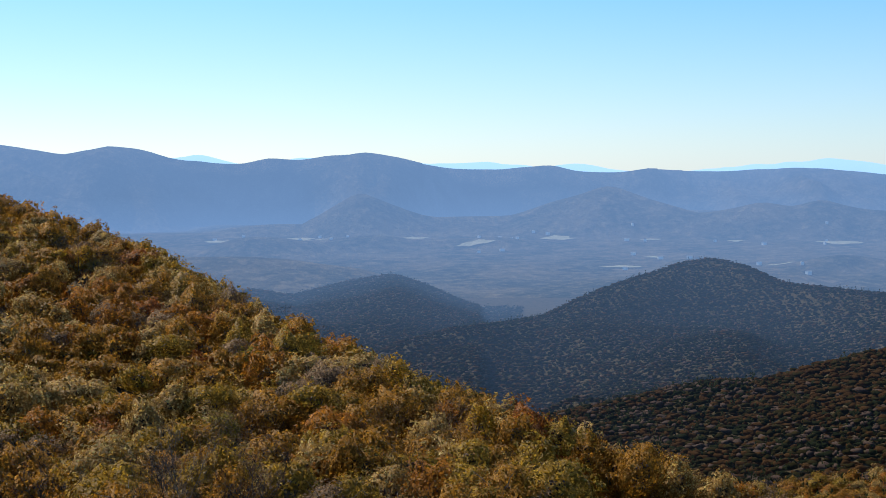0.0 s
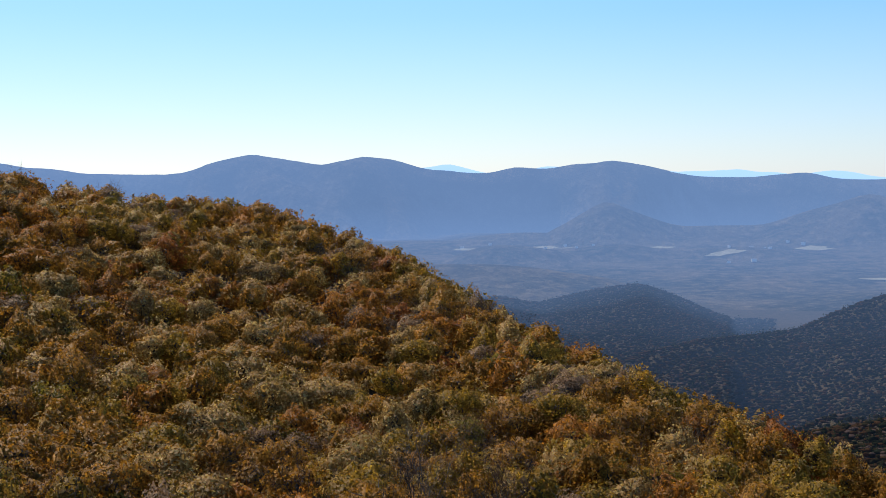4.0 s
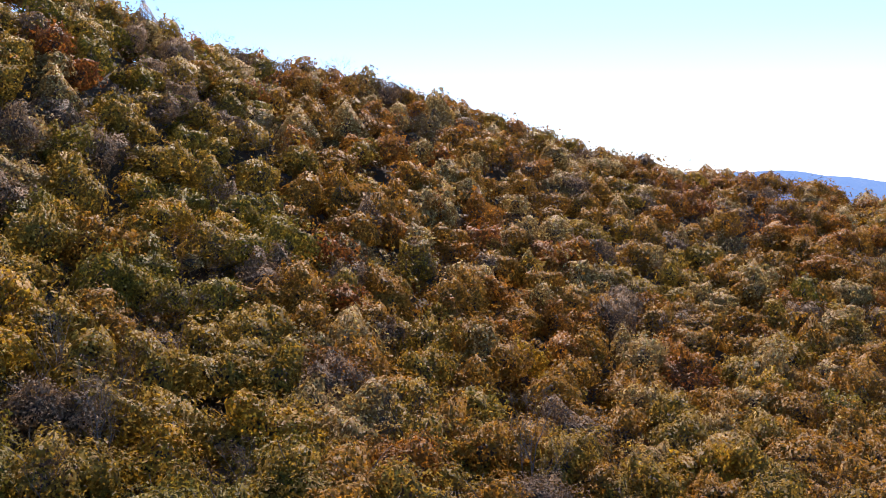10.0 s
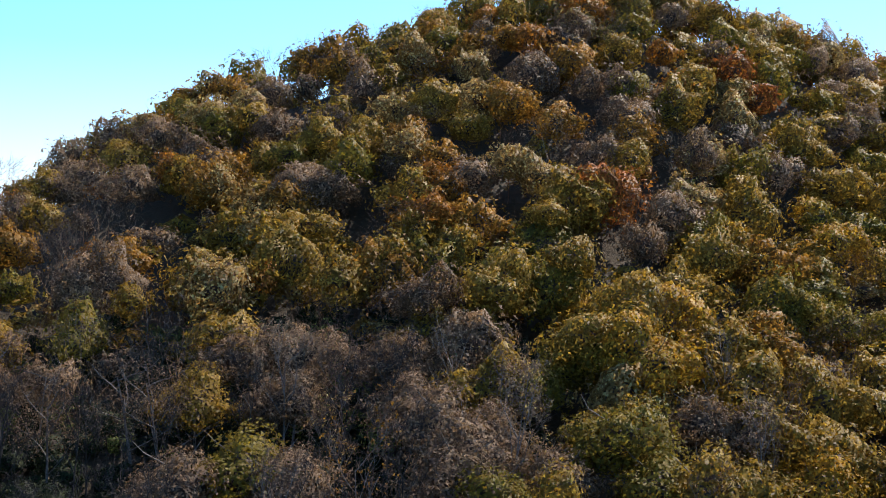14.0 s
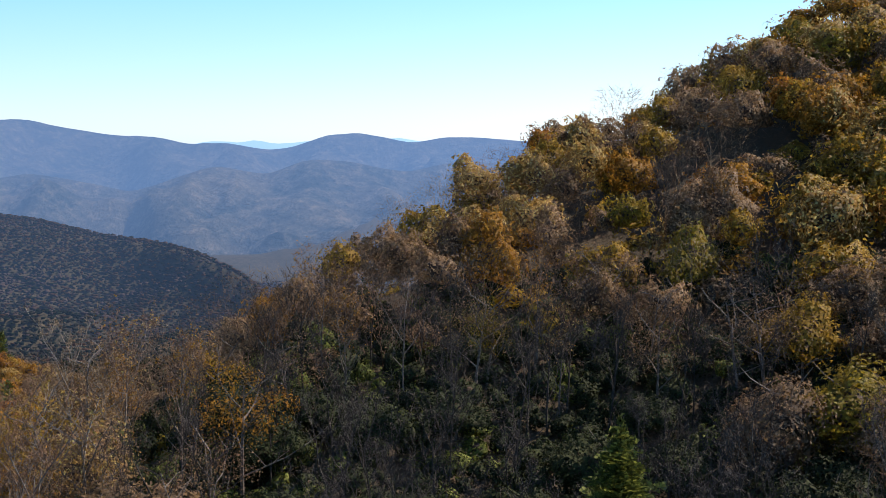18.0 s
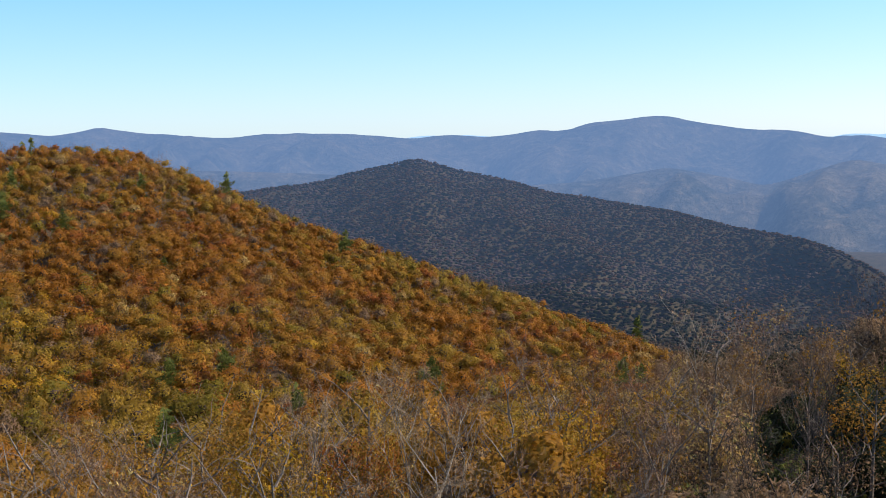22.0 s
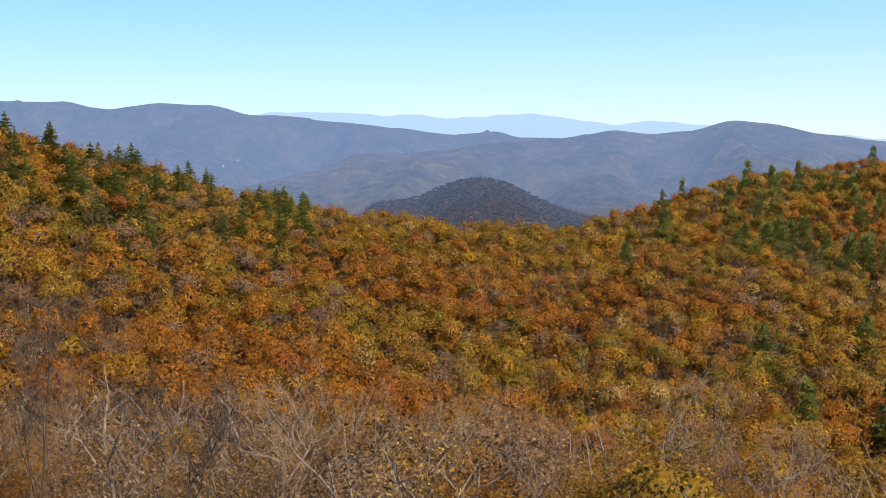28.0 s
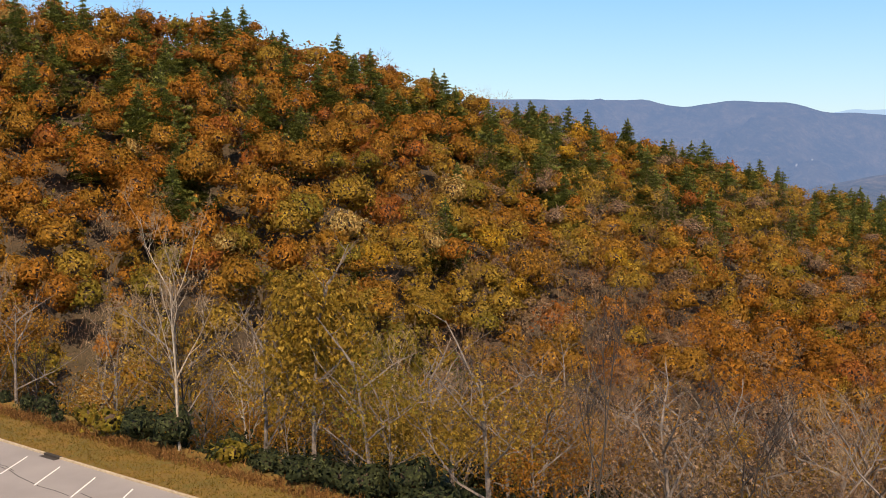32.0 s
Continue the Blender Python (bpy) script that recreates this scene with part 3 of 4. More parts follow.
def core(lobes, shrink, seg, rings):
    """The leafy bulk of a crown: one lumpy hull over its lobes."""
    mid = np.array([0, 0, float(np.mean(lobes[:, 2]))])
    size = np.array([1.0, 1.0, 1.0])
    vs = []
    for i in range(rings + 1):
        ph = math.pi * 0.80 * i / rings
        for k in range(seg if i else 1):
            th = 2 * math.pi * (k + 0.5 * (i % 2)) / seg
            d = np.array([math.sin(ph) * math.cos(th), math.sin(ph) * math.sin(th), math.cos(ph)])
            o = lobes[:, :3] - mid
            b = o @ d
            q = b * b - (o * o).sum(1) + lobes[:, 3] ** 2
            reach = np.where(q > 0, b + np.sqrt(np.maximum(q, 0)), 0.25 * lobes[:, 3])
            vs.append(mid + d * max(reach.max(), 0.2) * shrink)
    fs = [(0, 1 + k, 1 + (k + 1) % seg) for k in range(seg)]
    for i in range(rings - 1):
        for k in range(seg):
            a, c = 1 + i * seg + k, 1 + i * seg + (k + 1) % seg
            fs += [(a, a + seg, c), (c, a + seg, c + seg)] if i % 2 else [(a, a + seg, a + seg + 1 - (seg if k == seg - 1 else 0)), (a, a + seg + 1 - (seg if k == seg - 1 else 0), c)]
    return np.array(vs), np.array(fs)


def join(*parts):
    vs, fs, o = [], [], 0
    for v, f in parts:
        vs.append(v)
        fs.append(np.asarray(f) + o)
        o += len(v)
    return np.concatenate(vs), np.concatenate(fs)


def leafy(seed, cards, size, seg, rings, lobes=12, loose=0.24, bulk=0.77):
    """A crown: a hull inside, painted dark for boughs in shade, a knobbed dome of leaves over it, and loose sprays on
    it. The last array marks the hull.
    """
    rng = np.random.default_rng(seed)
    lb = crown_shape(rng, lobes)
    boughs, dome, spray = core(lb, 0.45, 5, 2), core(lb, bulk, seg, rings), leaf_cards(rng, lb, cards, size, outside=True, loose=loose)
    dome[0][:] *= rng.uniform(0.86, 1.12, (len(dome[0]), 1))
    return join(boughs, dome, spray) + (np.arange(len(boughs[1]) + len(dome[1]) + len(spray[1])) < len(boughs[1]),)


def stick(p, q, r0, r1, sides=3):
    """A tapered twig or limb between two points."""
    p, q = np.array(p, float), np.array(q, float)
    d = q - p
    d /= np.linalg.norm(d) + 1e-9
    u = np.cross(d, (0.31, 0.52, 0.8))
    u /= np.linalg.norm(u) + 1e-9
    w = np.cross(d, u)
    ring = [math.cos(2 * math.pi * k / sides) * u + math.sin(2 * math.pi * k / sides) * w for k in range(sides)]
    v = [p + r0 * c for c in ring] + [q + r1 * c for c in ring]
    f = []
    for k in range(sides):
        k1 = (k + 1) % sides
        f += [(k, k1, sides + k), (k1, sides + k1, sides + k)]
    return np.array(v), np.array(f)


def limbs(rng, height, girth, levels, spread=0.75, start=0.35, per=5, keep=None, sides=5, lift=0.10, split=False):
    """Trunk and limbs of a broadleaf tree of the given height; keep collects the tips of the last level. With split, the trunk and each main limb apart."""
    out = [[]]

    def grow(p, d, length, r, level):
        steps = 4 if level == 0 else 3
        pts = [np.array(p)]
        for s in range(steps):
            d = d + rng.normal(size=3) * (0.05 if level == 0 else 0.16)
            d[2] += 0.0 if level == 0 else lift
            d /= np.linalg.norm(d)
            pts.append(pts[-1] + d * length / steps)
        for s in range(steps):
            ra, rb = r * (1 - 0.75 * s / steps), r * (1 - 0.75 * (s + 1) / steps)
            out[-1 if level else 0].append(stick(pts[s], pts[s + 1], ra, rb, max(3, sides - level)))
        if level >= levels:
            if keep is not None:
                keep.append(pts[-1])
            return
        n = per + (2 if level == 0 else 0)
        for k in range(n):
            f = start + (1 - start) * (k + rng.uniform(0.2, 0.9)) / n if level == 0 else rng.uniform(0.25, 1.0)
            s = min(int(f * steps), steps - 1)
            q = pts[s] + (pts[s + 1] - pts[s]) * (f * steps - s)
            a = k * 2.4 + rng.uniform(-0.6, 0.6)
            side = np.array([math.cos(a), math.sin(a), 0.0])
            nd = d * (1 - spread) + side * spread + np.array([0, 0, 0.25])
            nd /= np.linalg.norm(nd)
            if level == 0:
                out.append([])
            grow(q, nd, length * rng.uniform(0.42, 0.6) * (1.15 - 0.4 * f if level == 0 else 0.85), r * 0.42, level + 1)

    grow((0, 0, -0.4), np.array([0, 0, 1.0]), height, girth, 0)
    return [join(*g) for g in out] if split else join(*[k for g in out for k in g])


def twigs(rng, n, radius, height, size):
    """A haze of thin twigs, one long thin triangle each, filling a bare crown."""
    a, q = rng.uniform(0, 2 * math.pi, n), np.sqrt(rng.uniform(0, 1, n))
    z = height * (0.42 + 0.56 * rng.uniform(0, 1, n) ** 0.7)
    wide = np.sqrt(np.clip(1 - ((z / height - 0.66) / 0.40) ** 2, 0.05, 1))
    p = np.stack([np.cos(a) * q * radius * wide, np.sin(a) * q * radius * wide, z], 1)
    d = np.stack([np.cos(a) * q, np.sin(a) * q, rng.uniform(0.0, 0.9, n)], 1) + rng.normal(size=(n, 3)) * 0.55
    d /= np.linalg.norm(d, axis=1, keepdims=True)
    s = np.cross(d, rng.normal(size=(n, 3)))
    s /= np.linalg.norm(s, axis=1, keepdims=True)
    L = size * rng.uniform(0.5, 1.3, (n, 1))
    v = np.stack([p - s * L * 0.02, p + s * L * 0.02, p + d * L], 1)
    return v.reshape(-1, 3), np.arange(3 * n).reshape(-1, 3)


def conifer(rng, height, radius, tiers, fans, cards):
    """Needled boughs in drooping tiers round a spire."""
    parts = []
    for k in range(tiers):
        f = k / (tiers - 1)
        z = height * (0.16 + 0.82 * f)
        r = (radius * (1 - f) ** 0.8 + 0.12) * rng.uniform(0.8, 1.1)
        n = max(4, int(fans * (1 - 0.5 * f)))
        for i in range(n):
            a = 2 * math.pi * (i + rng.uniform(-0.3, 0.3)) / n + k * 1.3
            rr = r * rng.uniform(0.4, 1.25)
            z = height * (0.16 + 0.82 * min(1.0, max(0.0, f + rng.uniform(-0.6, 0.6) / tiers)))
            tip = np.array([math.cos(a) * rr, math.sin(a) * rr, z - 0.10 * rr + rng.uniform(-0.2, 0.3)])
            side = np.array([-math.sin(a), math.cos(a), 0.0])
            root = np.array([0, 0, z + 0.12 * rr])
            for c in range(cards):
                g = (c + rng.uniform(0.3, 1.0)) / cards
                m = root + (tip - root) * g
                w = 0.55 * rr * (1 - 0.45 * g) + 0.18
                sk = rng.uniform(-0.2, 0.2, 2)
                v = np.array([m - side * w + (0, 0, -0.25 * w + sk[0]), m + side * w + (0, 0, -0.25 * w + sk[1]), m + (tip - root) * 0.75 / cards + (0, 0, 0.15)])
                parts.append((v, np.array([[0, 1, 2]])))
                v2 = np.array([m + (0, 0, 0.25 * w), m - (tip - root) * 0.3 + (0, 0, -0.35 * w), m + (tip - root) * 0.6 / cards + side * w * 0.5 * (1 if c % 2 else -1)])
                parts.append((v2, np.array([[0, 1, 2]])))
    return join(*parts)


KINDS = ["olive", "ochre", "rust", "red", "tan", "green", "gold", "needle", "twig", "warm", "dim", "inner", "laurel", "brown"]
KIND_MATS = [LEAF[k] for k in KINDS[:8]] + [TWIG, TWIG_WARM, TWIG_SHADED, INNER, LEAF["laurel"], LEAF["brown"]]
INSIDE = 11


def pick_kind(rng, az, r):
    """What grows where: the share of each kind of tree over the slopes; dim trees carry painted shade."""
    if az < 58:
        w = dict(olive=14, ochre=42, rust=16, red=2.5, tan=22, green=0.6, gold=2, twig=2, warm=6, dim=1, brown=7)
        if az < 12 and 300 < r < 420:
            w = dict(olive=10, ochre=15, rust=6, tan=5, warm=18, twig=10, brown=40)
        elif r < 122:
            w = dict(olive=14, ochre=40, rust=17, red=2.5, tan=14, green=1, twig=2, warm=6, dim=6, brown=10)
    elif az < 97:
        w = dict(olive=50, ochre=10, rust=2, red=0.3, tan=9, green=20, gold=3, twig=4, warm=6, brown=14)
        # shaded slope: near-black twigs and darkened laurel put the shade into colour
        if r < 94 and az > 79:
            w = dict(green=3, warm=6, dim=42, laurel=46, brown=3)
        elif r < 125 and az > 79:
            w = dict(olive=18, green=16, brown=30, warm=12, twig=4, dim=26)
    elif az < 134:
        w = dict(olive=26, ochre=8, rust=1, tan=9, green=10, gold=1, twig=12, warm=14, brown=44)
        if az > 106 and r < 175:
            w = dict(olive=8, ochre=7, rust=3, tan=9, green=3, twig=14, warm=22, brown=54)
        # the same painted shade farther along this slope
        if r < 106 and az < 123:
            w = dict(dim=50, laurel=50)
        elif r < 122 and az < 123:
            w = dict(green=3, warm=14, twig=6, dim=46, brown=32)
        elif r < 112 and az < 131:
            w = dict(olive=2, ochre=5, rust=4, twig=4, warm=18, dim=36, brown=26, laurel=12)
        elif r < 130:
            w = dict(olive=5, ochre=8, rust=4, tan=9, gold=1, twig=24, warm=26, brown=28)
    else:
        w = dict(olive=25, ochre=30, rust=33, red=8, tan=3, green=6, gold=3, twig=4, warm=10, needle=1.0, brown=5)
        if 162 < az < 177 and r > 270 and r < 385:
            w.update(needle=22, green=14)
        if 196 < az < 215:
            w = dict(olive=10, ochre=25, rust=38, red=11, green=3, gold=1, twig=5, warm=10, brown=10)
        elif az > 217:
            w = dict(olive=16, ochre=32, rust=34, red=7, tan=3, green=5, gold=1, twig=5, warm=8)
        if r < 130:
            w = dict(olive=8, ochre=18, rust=13, red=2, tan=10, gold=3, twig=18, warm=18, brown=14)
            if 198 < az < 216:
                w = dict(olive=6, ochre=12, rust=10, red=1, tan=2, twig=10, warm=30, dim=8, brown=28)
            elif az > 196:
                w = dict(olive=16, ochre=13, rust=8, tan=2, gold=1, twig=16, warm=30, green=6, dim=12)
    # the kinds gather in patches
    x, y = -r * math.sin(math.radians(az)), r * math.cos(math.radians(az))
    hue, thin = value_noise(np.array(x), np.array(y), 46, 61), value_noise(np.array(x), np.array(y), 33, 62)
    for k in w:
        if k in ("olive", "green", "gold", "needle"):
            w[k] *= 1 + max(-0.75, 2.3 * hue)
        elif k in ("rust", "red"):
            w[k] *= 1 + max(-0.75, -2.3 * hue)
        elif k in ("twig", "warm"):
            w[k] *= 1 + max(-0.75, 2.2 * thin)
    ks = list(w)
    p = np.array([w[k] for k in ks], float)
    return KINDS.index(ks[rng.choice(len(ks), p=p / p.sum())])


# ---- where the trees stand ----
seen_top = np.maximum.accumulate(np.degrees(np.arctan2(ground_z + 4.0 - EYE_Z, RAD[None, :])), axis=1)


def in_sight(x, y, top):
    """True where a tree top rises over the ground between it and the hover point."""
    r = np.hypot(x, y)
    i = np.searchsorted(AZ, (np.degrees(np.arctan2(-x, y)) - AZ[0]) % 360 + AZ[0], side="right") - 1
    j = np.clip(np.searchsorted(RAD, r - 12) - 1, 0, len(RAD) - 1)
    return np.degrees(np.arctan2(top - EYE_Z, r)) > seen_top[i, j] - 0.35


def strew(rng, r0, r1, spacing, az0=-24.0, az1=247.0):
    """Jittered rows of tree places in a ring, ordered by heading."""
    pts = []
    r = r0
    while r < r1:
        step = math.degrees(spacing / r)
        a = np.arange(az0, az1, step) + rng.uniform(0, step)
        a = a + rng.uniform(-0.5, 0.5, len(a)) * step
        rr = r + rng.uniform(-0.75, 0.75, len(a)) * spacing
        pts.append(np.stack([a, rr], 1))
        r += spacing * 0.88
    p = np.concatenate(pts)
    a = np.radians(p[:, 0])
    return p[:, 0], p[:, 1], -np.sin(a) * p[:, 1], np.cos(a) * p[:, 1]


def spread_forest(name, label, places, mats, hazy=False):
    """Joins many trees into one stretch of forest. places: x, y, z, material, width, height, turn, points, faces."""
    vs, fs, ms, o = [], [], [], 0
    for x, y, z, kind, w, h, turn, tv, tf, *inner in places:
        c, s = math.cos(turn) * w, math.sin(turn) * w
        v = np.empty_like(tv)
        v[:, 0], v[:, 1], v[:, 2] = tv[:, 0] * c - tv[:, 1] * s + x, tv[:, 0] * s + tv[:, 1] * c + y, tv[:, 2] * h + z
        vs.append(v)
        fs.append(tf + o)
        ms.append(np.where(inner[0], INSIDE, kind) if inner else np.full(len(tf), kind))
        o += len(v)
    v = np.concatenate(vs)
    attrs = None
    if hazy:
        veil, bright = painted_haze(v[:, 0], v[:, 1])
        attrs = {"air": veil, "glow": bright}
    me = mesh_from(name, v, np.concatenate(fs), mats, np.concatenate(ms), smooth=True, attrs=attrs)
    return tagged(new(name, me), label, "forest", kind="stuff")


def forest(name, label, grade, r0, r1, spacing, seed, az0=-24.0, az1=247.0, width=(4.0, 6.4)):
    """A stretch of forest; grade 0 is the nearest and finest."""
    rng = np.random.default_rng(seed)
    cards, size, seg, rings = ((500, 0.084, 11, 5), (210, 0.112, 9, 4), (110, 0.14, 7, 3), (340, 0.092, 9, 4), (150, 0.125, 7, 3), (70, 0.16, 6, 3))[grade]
    grade %= 3
    lf = [leafy(20 + 20 * grade + i + seed, cards, size, seg, rings, *(((14, 13, 11)[grade], 0.14, 0.86) if az1 < 140 else ((20, 18, 14)[grade],))) for i in range(14)]
    br = [join(twigs(rng, (420, 260, 70)[grade], 0.95, 1.9, (0.21, 0.26, 0.3)[grade]), limbs(rng, 1.5, 0.024, 1, per=5, sides=3, lift=0.2, spread=0.6)) if grade < 2 else twigs(rng, 110, 0.95, 1.9, 0.38) for i in range(4)]
    cf = [conifer(rng, 2.6, 0.62, (11, 9, 7)[grade], (8, 6, 5)[grade], 2) for i in range(3)]
    az, r, x, y = strew(rng, r0, r1, spacing, az0, az1)
    z = ground_at(x, y)
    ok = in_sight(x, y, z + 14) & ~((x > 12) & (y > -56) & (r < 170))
    places = []
    for a, q, px, py, pz in zip(az[ok], r[ok], x[ok], y[ok], z[ok]):
        kind = pick_kind(rng, a, q)
        w, hgt, turn = rng.uniform(*width) * (0.88 if 97 < a < 134 else 1.0), rng.uniform(0.80, 1.10) + (0.1 if a < 97 else 0.0), rng.uniform(0, 6.3)
        if kind == 7:
            tv, tf = cf[rng.integers(len(cf))]
            sz = rng.uniform(4.4, 6.0)
            places.append((px, py, pz, kind, sz * 1.05, sz, turn, tv, tf))
        elif 7 < kind < 11:
            tv, tf = br[rng.integers(len(br))]
            places.append((px, py, pz, kind, w * 0.85, 6.2 * hgt, turn, tv, tf))
        else:
            h = (0.95 * w + (1.0 if a < 134 else 0.2)) * rng.uniform(0.82, 1.15)
            places.append((px, py, pz + max(0.4, 10.6 * hgt - 1.42 * h), kind, w, h, turn, *lf[rng.integers(len(lf))]))
    # young growth that closes the gaps under the crowns
    low = [leafy(60 + i + seed, (44, 26, 14)[grade], (0.19, 0.23, 0.28)[grade], 7, 3, 6) for i in range(5)]
    sprig = [twigs(rng, (130, 80, 40)[grade], 1.0, 1.5, (0.3, 0.36, 0.46)[grade]) for i in range(4)]
    az, r, x, y = strew(rng, r0, r1, spacing * ((0.95, 0.98, 1.05) if az1 < 140 else (0.78, 0.85, 0.8))[grade], az0, az1)
    z = ground_at(x, y)
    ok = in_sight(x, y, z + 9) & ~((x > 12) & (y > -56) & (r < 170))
    for a, q, px, py, pz in zip(az[ok], r[ok], x[ok], y[ok], z[ok]):
        kind, turn = pick_kind(rng, a, q), rng.uniform(0, 6.3)
        if 6 < kind < 11 or rng.random() < 0.25:
            tv, tf = sprig[rng.integers(4)]
            # sprigs mostly take the darkened tones, painting shade between the crowns
            places.append((px, py, pz, kind if 8 < kind < 11 else ((8, 9, 9) if 97 < a < 134 else (9, 10, 11))[rng.integers(3)], rng.uniform(2.4, 3.4), rng.uniform(4.0, 6.0), turn, tv, tf))
        else:
            w = rng.uniform(0.34, 0.58) * spacing
            places.append((px, py, pz + rng.uniform(0, 3.2), kind, w, rng.uniform(2.6, 4.2), turn, *low[rng.integers(5)]))
    return spread_forest(name, label, places, KIND_MATS)


def far_forest(name, label, r0, r1, spacing, seed, az0, az1, shares, low=None, seg=4, rings=2):
    """Crowns of a few faces each over a hill far off."""
    rng = np.random.default_rng(seed)
    shapes = [core(crown_shape(rng, 8), 1.0, seg, rings) for i in range(24)]
    cones = [conifer(rng, 2.4, 0.6, 3, 4, 1) for i in range(4)]
    az, r, x, y = strew(rng, r0, r1, spacing, az0, az1)
    z = ground_at(x, y)
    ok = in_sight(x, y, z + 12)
    patch = value_noise(x, y, 70, seed) + 0.6 * value_noise(x, y, 28, seed + 1)
    places = []
    for q, px, py, pz, pt in zip(r[ok], x[ok], y[ok], z[ok], patch[ok]):
        p = np.array(low if low and q < 1290 + rng.uniform(-120, 120) + 90 * pt else shares)
        p = p * np.clip(1 + np.array([1.3, 1.2, -1.3, -1.0, -1.3]) * pt, 0.12, 3)
        k = int(rng.choice(5, p=p / p.sum()))
        w, turn = rng.choice((0.6, 0.75, 0.9, 1.05, 1.25)) * rng.uniform(0.85, 1.15) * spacing, rng.uniform(0, 6.3)
        if k == 4:
            places.append((px, py, pz - 1, 2, w * 0.7, rng.uniform(3.0, 4.4), turn, *cones[rng.integers(4)]))
        else:
            tv, tf = shapes[rng.integers(24)]
            places.append((px, py, pz + rng.uniform(0.2, 3.4), k, w, rng.uniform(1.7, 3.2), turn, tv, tf))
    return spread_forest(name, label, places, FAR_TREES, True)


MID = 118.0
WEST, EAST = (-24.0, 134.0), (134.0, 247.0)
forest("forest_slope", "autumn oak forest in olive, ochre and rust on the slope", 0, MID, 185, 7.0, 11, *WEST, (3.8, 7.0))
forest("forest_ridge", "dense autumn forest in olive and ochre up to the ridge", 1, 185, 290, 7.0, 12, *WEST, (3.8, 6.9))
forest("forest_crest", "autumn forest over the far end of the ridge", 2, 290, 560, 7.3, 17, *WEST, (3.8, 6.8))
forest("forest_slope", "orange and rust autumn forest on the sunny slope", 3, MID, 185, 5.2, 21, *EAST, (2.2, 4.4))
forest("forest_ridge", "orange, gold and olive forest on the sunny hill", 4, 185, 320, 5.0, 22, *EAST, (2.1, 4.2))
forest("forest_crest", "rust and olive forest over the top of the hill", 5, 320, 620, 5.4, 27, *EAST, (2.1, 4.2))
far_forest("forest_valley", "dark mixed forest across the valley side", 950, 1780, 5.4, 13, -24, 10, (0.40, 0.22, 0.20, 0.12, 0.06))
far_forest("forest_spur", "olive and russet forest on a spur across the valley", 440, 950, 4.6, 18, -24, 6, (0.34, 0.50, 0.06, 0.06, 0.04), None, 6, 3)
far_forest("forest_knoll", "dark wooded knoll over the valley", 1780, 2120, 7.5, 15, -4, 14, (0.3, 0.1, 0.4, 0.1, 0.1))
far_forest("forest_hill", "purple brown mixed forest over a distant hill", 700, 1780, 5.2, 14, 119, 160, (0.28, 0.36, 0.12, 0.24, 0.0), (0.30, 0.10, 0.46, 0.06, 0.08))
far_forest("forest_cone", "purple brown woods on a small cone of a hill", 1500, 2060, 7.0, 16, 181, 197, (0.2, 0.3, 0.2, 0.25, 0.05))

# ---- trees near the drone: each a thing with trunk and crown ----
def part(name, data, parent, label=""):
    ob = new(name, data)
    ob.parent = parent
    return tagged(ob, label)


def thing(name, label, category, group=""):
    return tagged(new(name), label, category, group)


def stem(wood, mat, tree):
    """The trunk, with each main limb under it."""
    trunk = part("trunk", mesh_from("trunk", *wood[0], [mat]), tree)
    for limb in wood[1:]:
        part("limb", mesh_from("limb", *limb, [mat]), trunk)
    return trunk


def leafy_tree(seed, kind, leaves, leaf_size, height, radius, sparse=False, bark_mat=None):
    """Trunk with limbs, and a crown of leaf sprays on lobes round the limb tips."""
    rng = np.random.default_rng(seed)
    tips = []
    wood = limbs(rng, height * 0.82, 0.2 * height / 12, 2 if sparse else 1, per=4 if sparse else 3, keep=tips, sides=5, start=0.28, split=True)
    lb = crown_shape(rng, 18 if not sparse else 14, 0.72)
    lb0 = lb.copy()
    lb0[:, 2] *= height * 0.52 / radius
    lb0 *= radius
    lb0[:, 2] += height * 0.22
    lb = lb0
    cv = leaf_cards(rng, lb, leaves, leaf_size, outside=not sparse, loose=0.24 if sparse else 0.15)
    inner = None
    if not sparse:
        # inner hull painted shade-dark under the leaf dome
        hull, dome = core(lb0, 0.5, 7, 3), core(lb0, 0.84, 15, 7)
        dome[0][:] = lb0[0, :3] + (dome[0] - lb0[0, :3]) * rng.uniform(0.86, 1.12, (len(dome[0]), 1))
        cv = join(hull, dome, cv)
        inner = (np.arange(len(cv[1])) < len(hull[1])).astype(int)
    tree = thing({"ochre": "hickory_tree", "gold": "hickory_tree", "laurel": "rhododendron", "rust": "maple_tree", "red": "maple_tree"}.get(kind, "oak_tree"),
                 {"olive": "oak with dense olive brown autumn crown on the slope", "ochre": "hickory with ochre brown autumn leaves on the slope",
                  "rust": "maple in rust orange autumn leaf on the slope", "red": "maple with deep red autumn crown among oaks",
                  "tan": "oak with pale tan leaves, brightened in colour like sunlit tops", "green": "oak still dull green among autumn trees",
                  "gold": "hickory with golden yellow autumn leaves", "brown": "oak with withered grey brown leaves on bare limbs", "laurel": "evergreen rhododendron thicket darkened for the near slope's shade"}[kind], "tree", "forest trees round the overlook")
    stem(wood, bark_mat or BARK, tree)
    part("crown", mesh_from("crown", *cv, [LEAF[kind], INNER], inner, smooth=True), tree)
    return tree


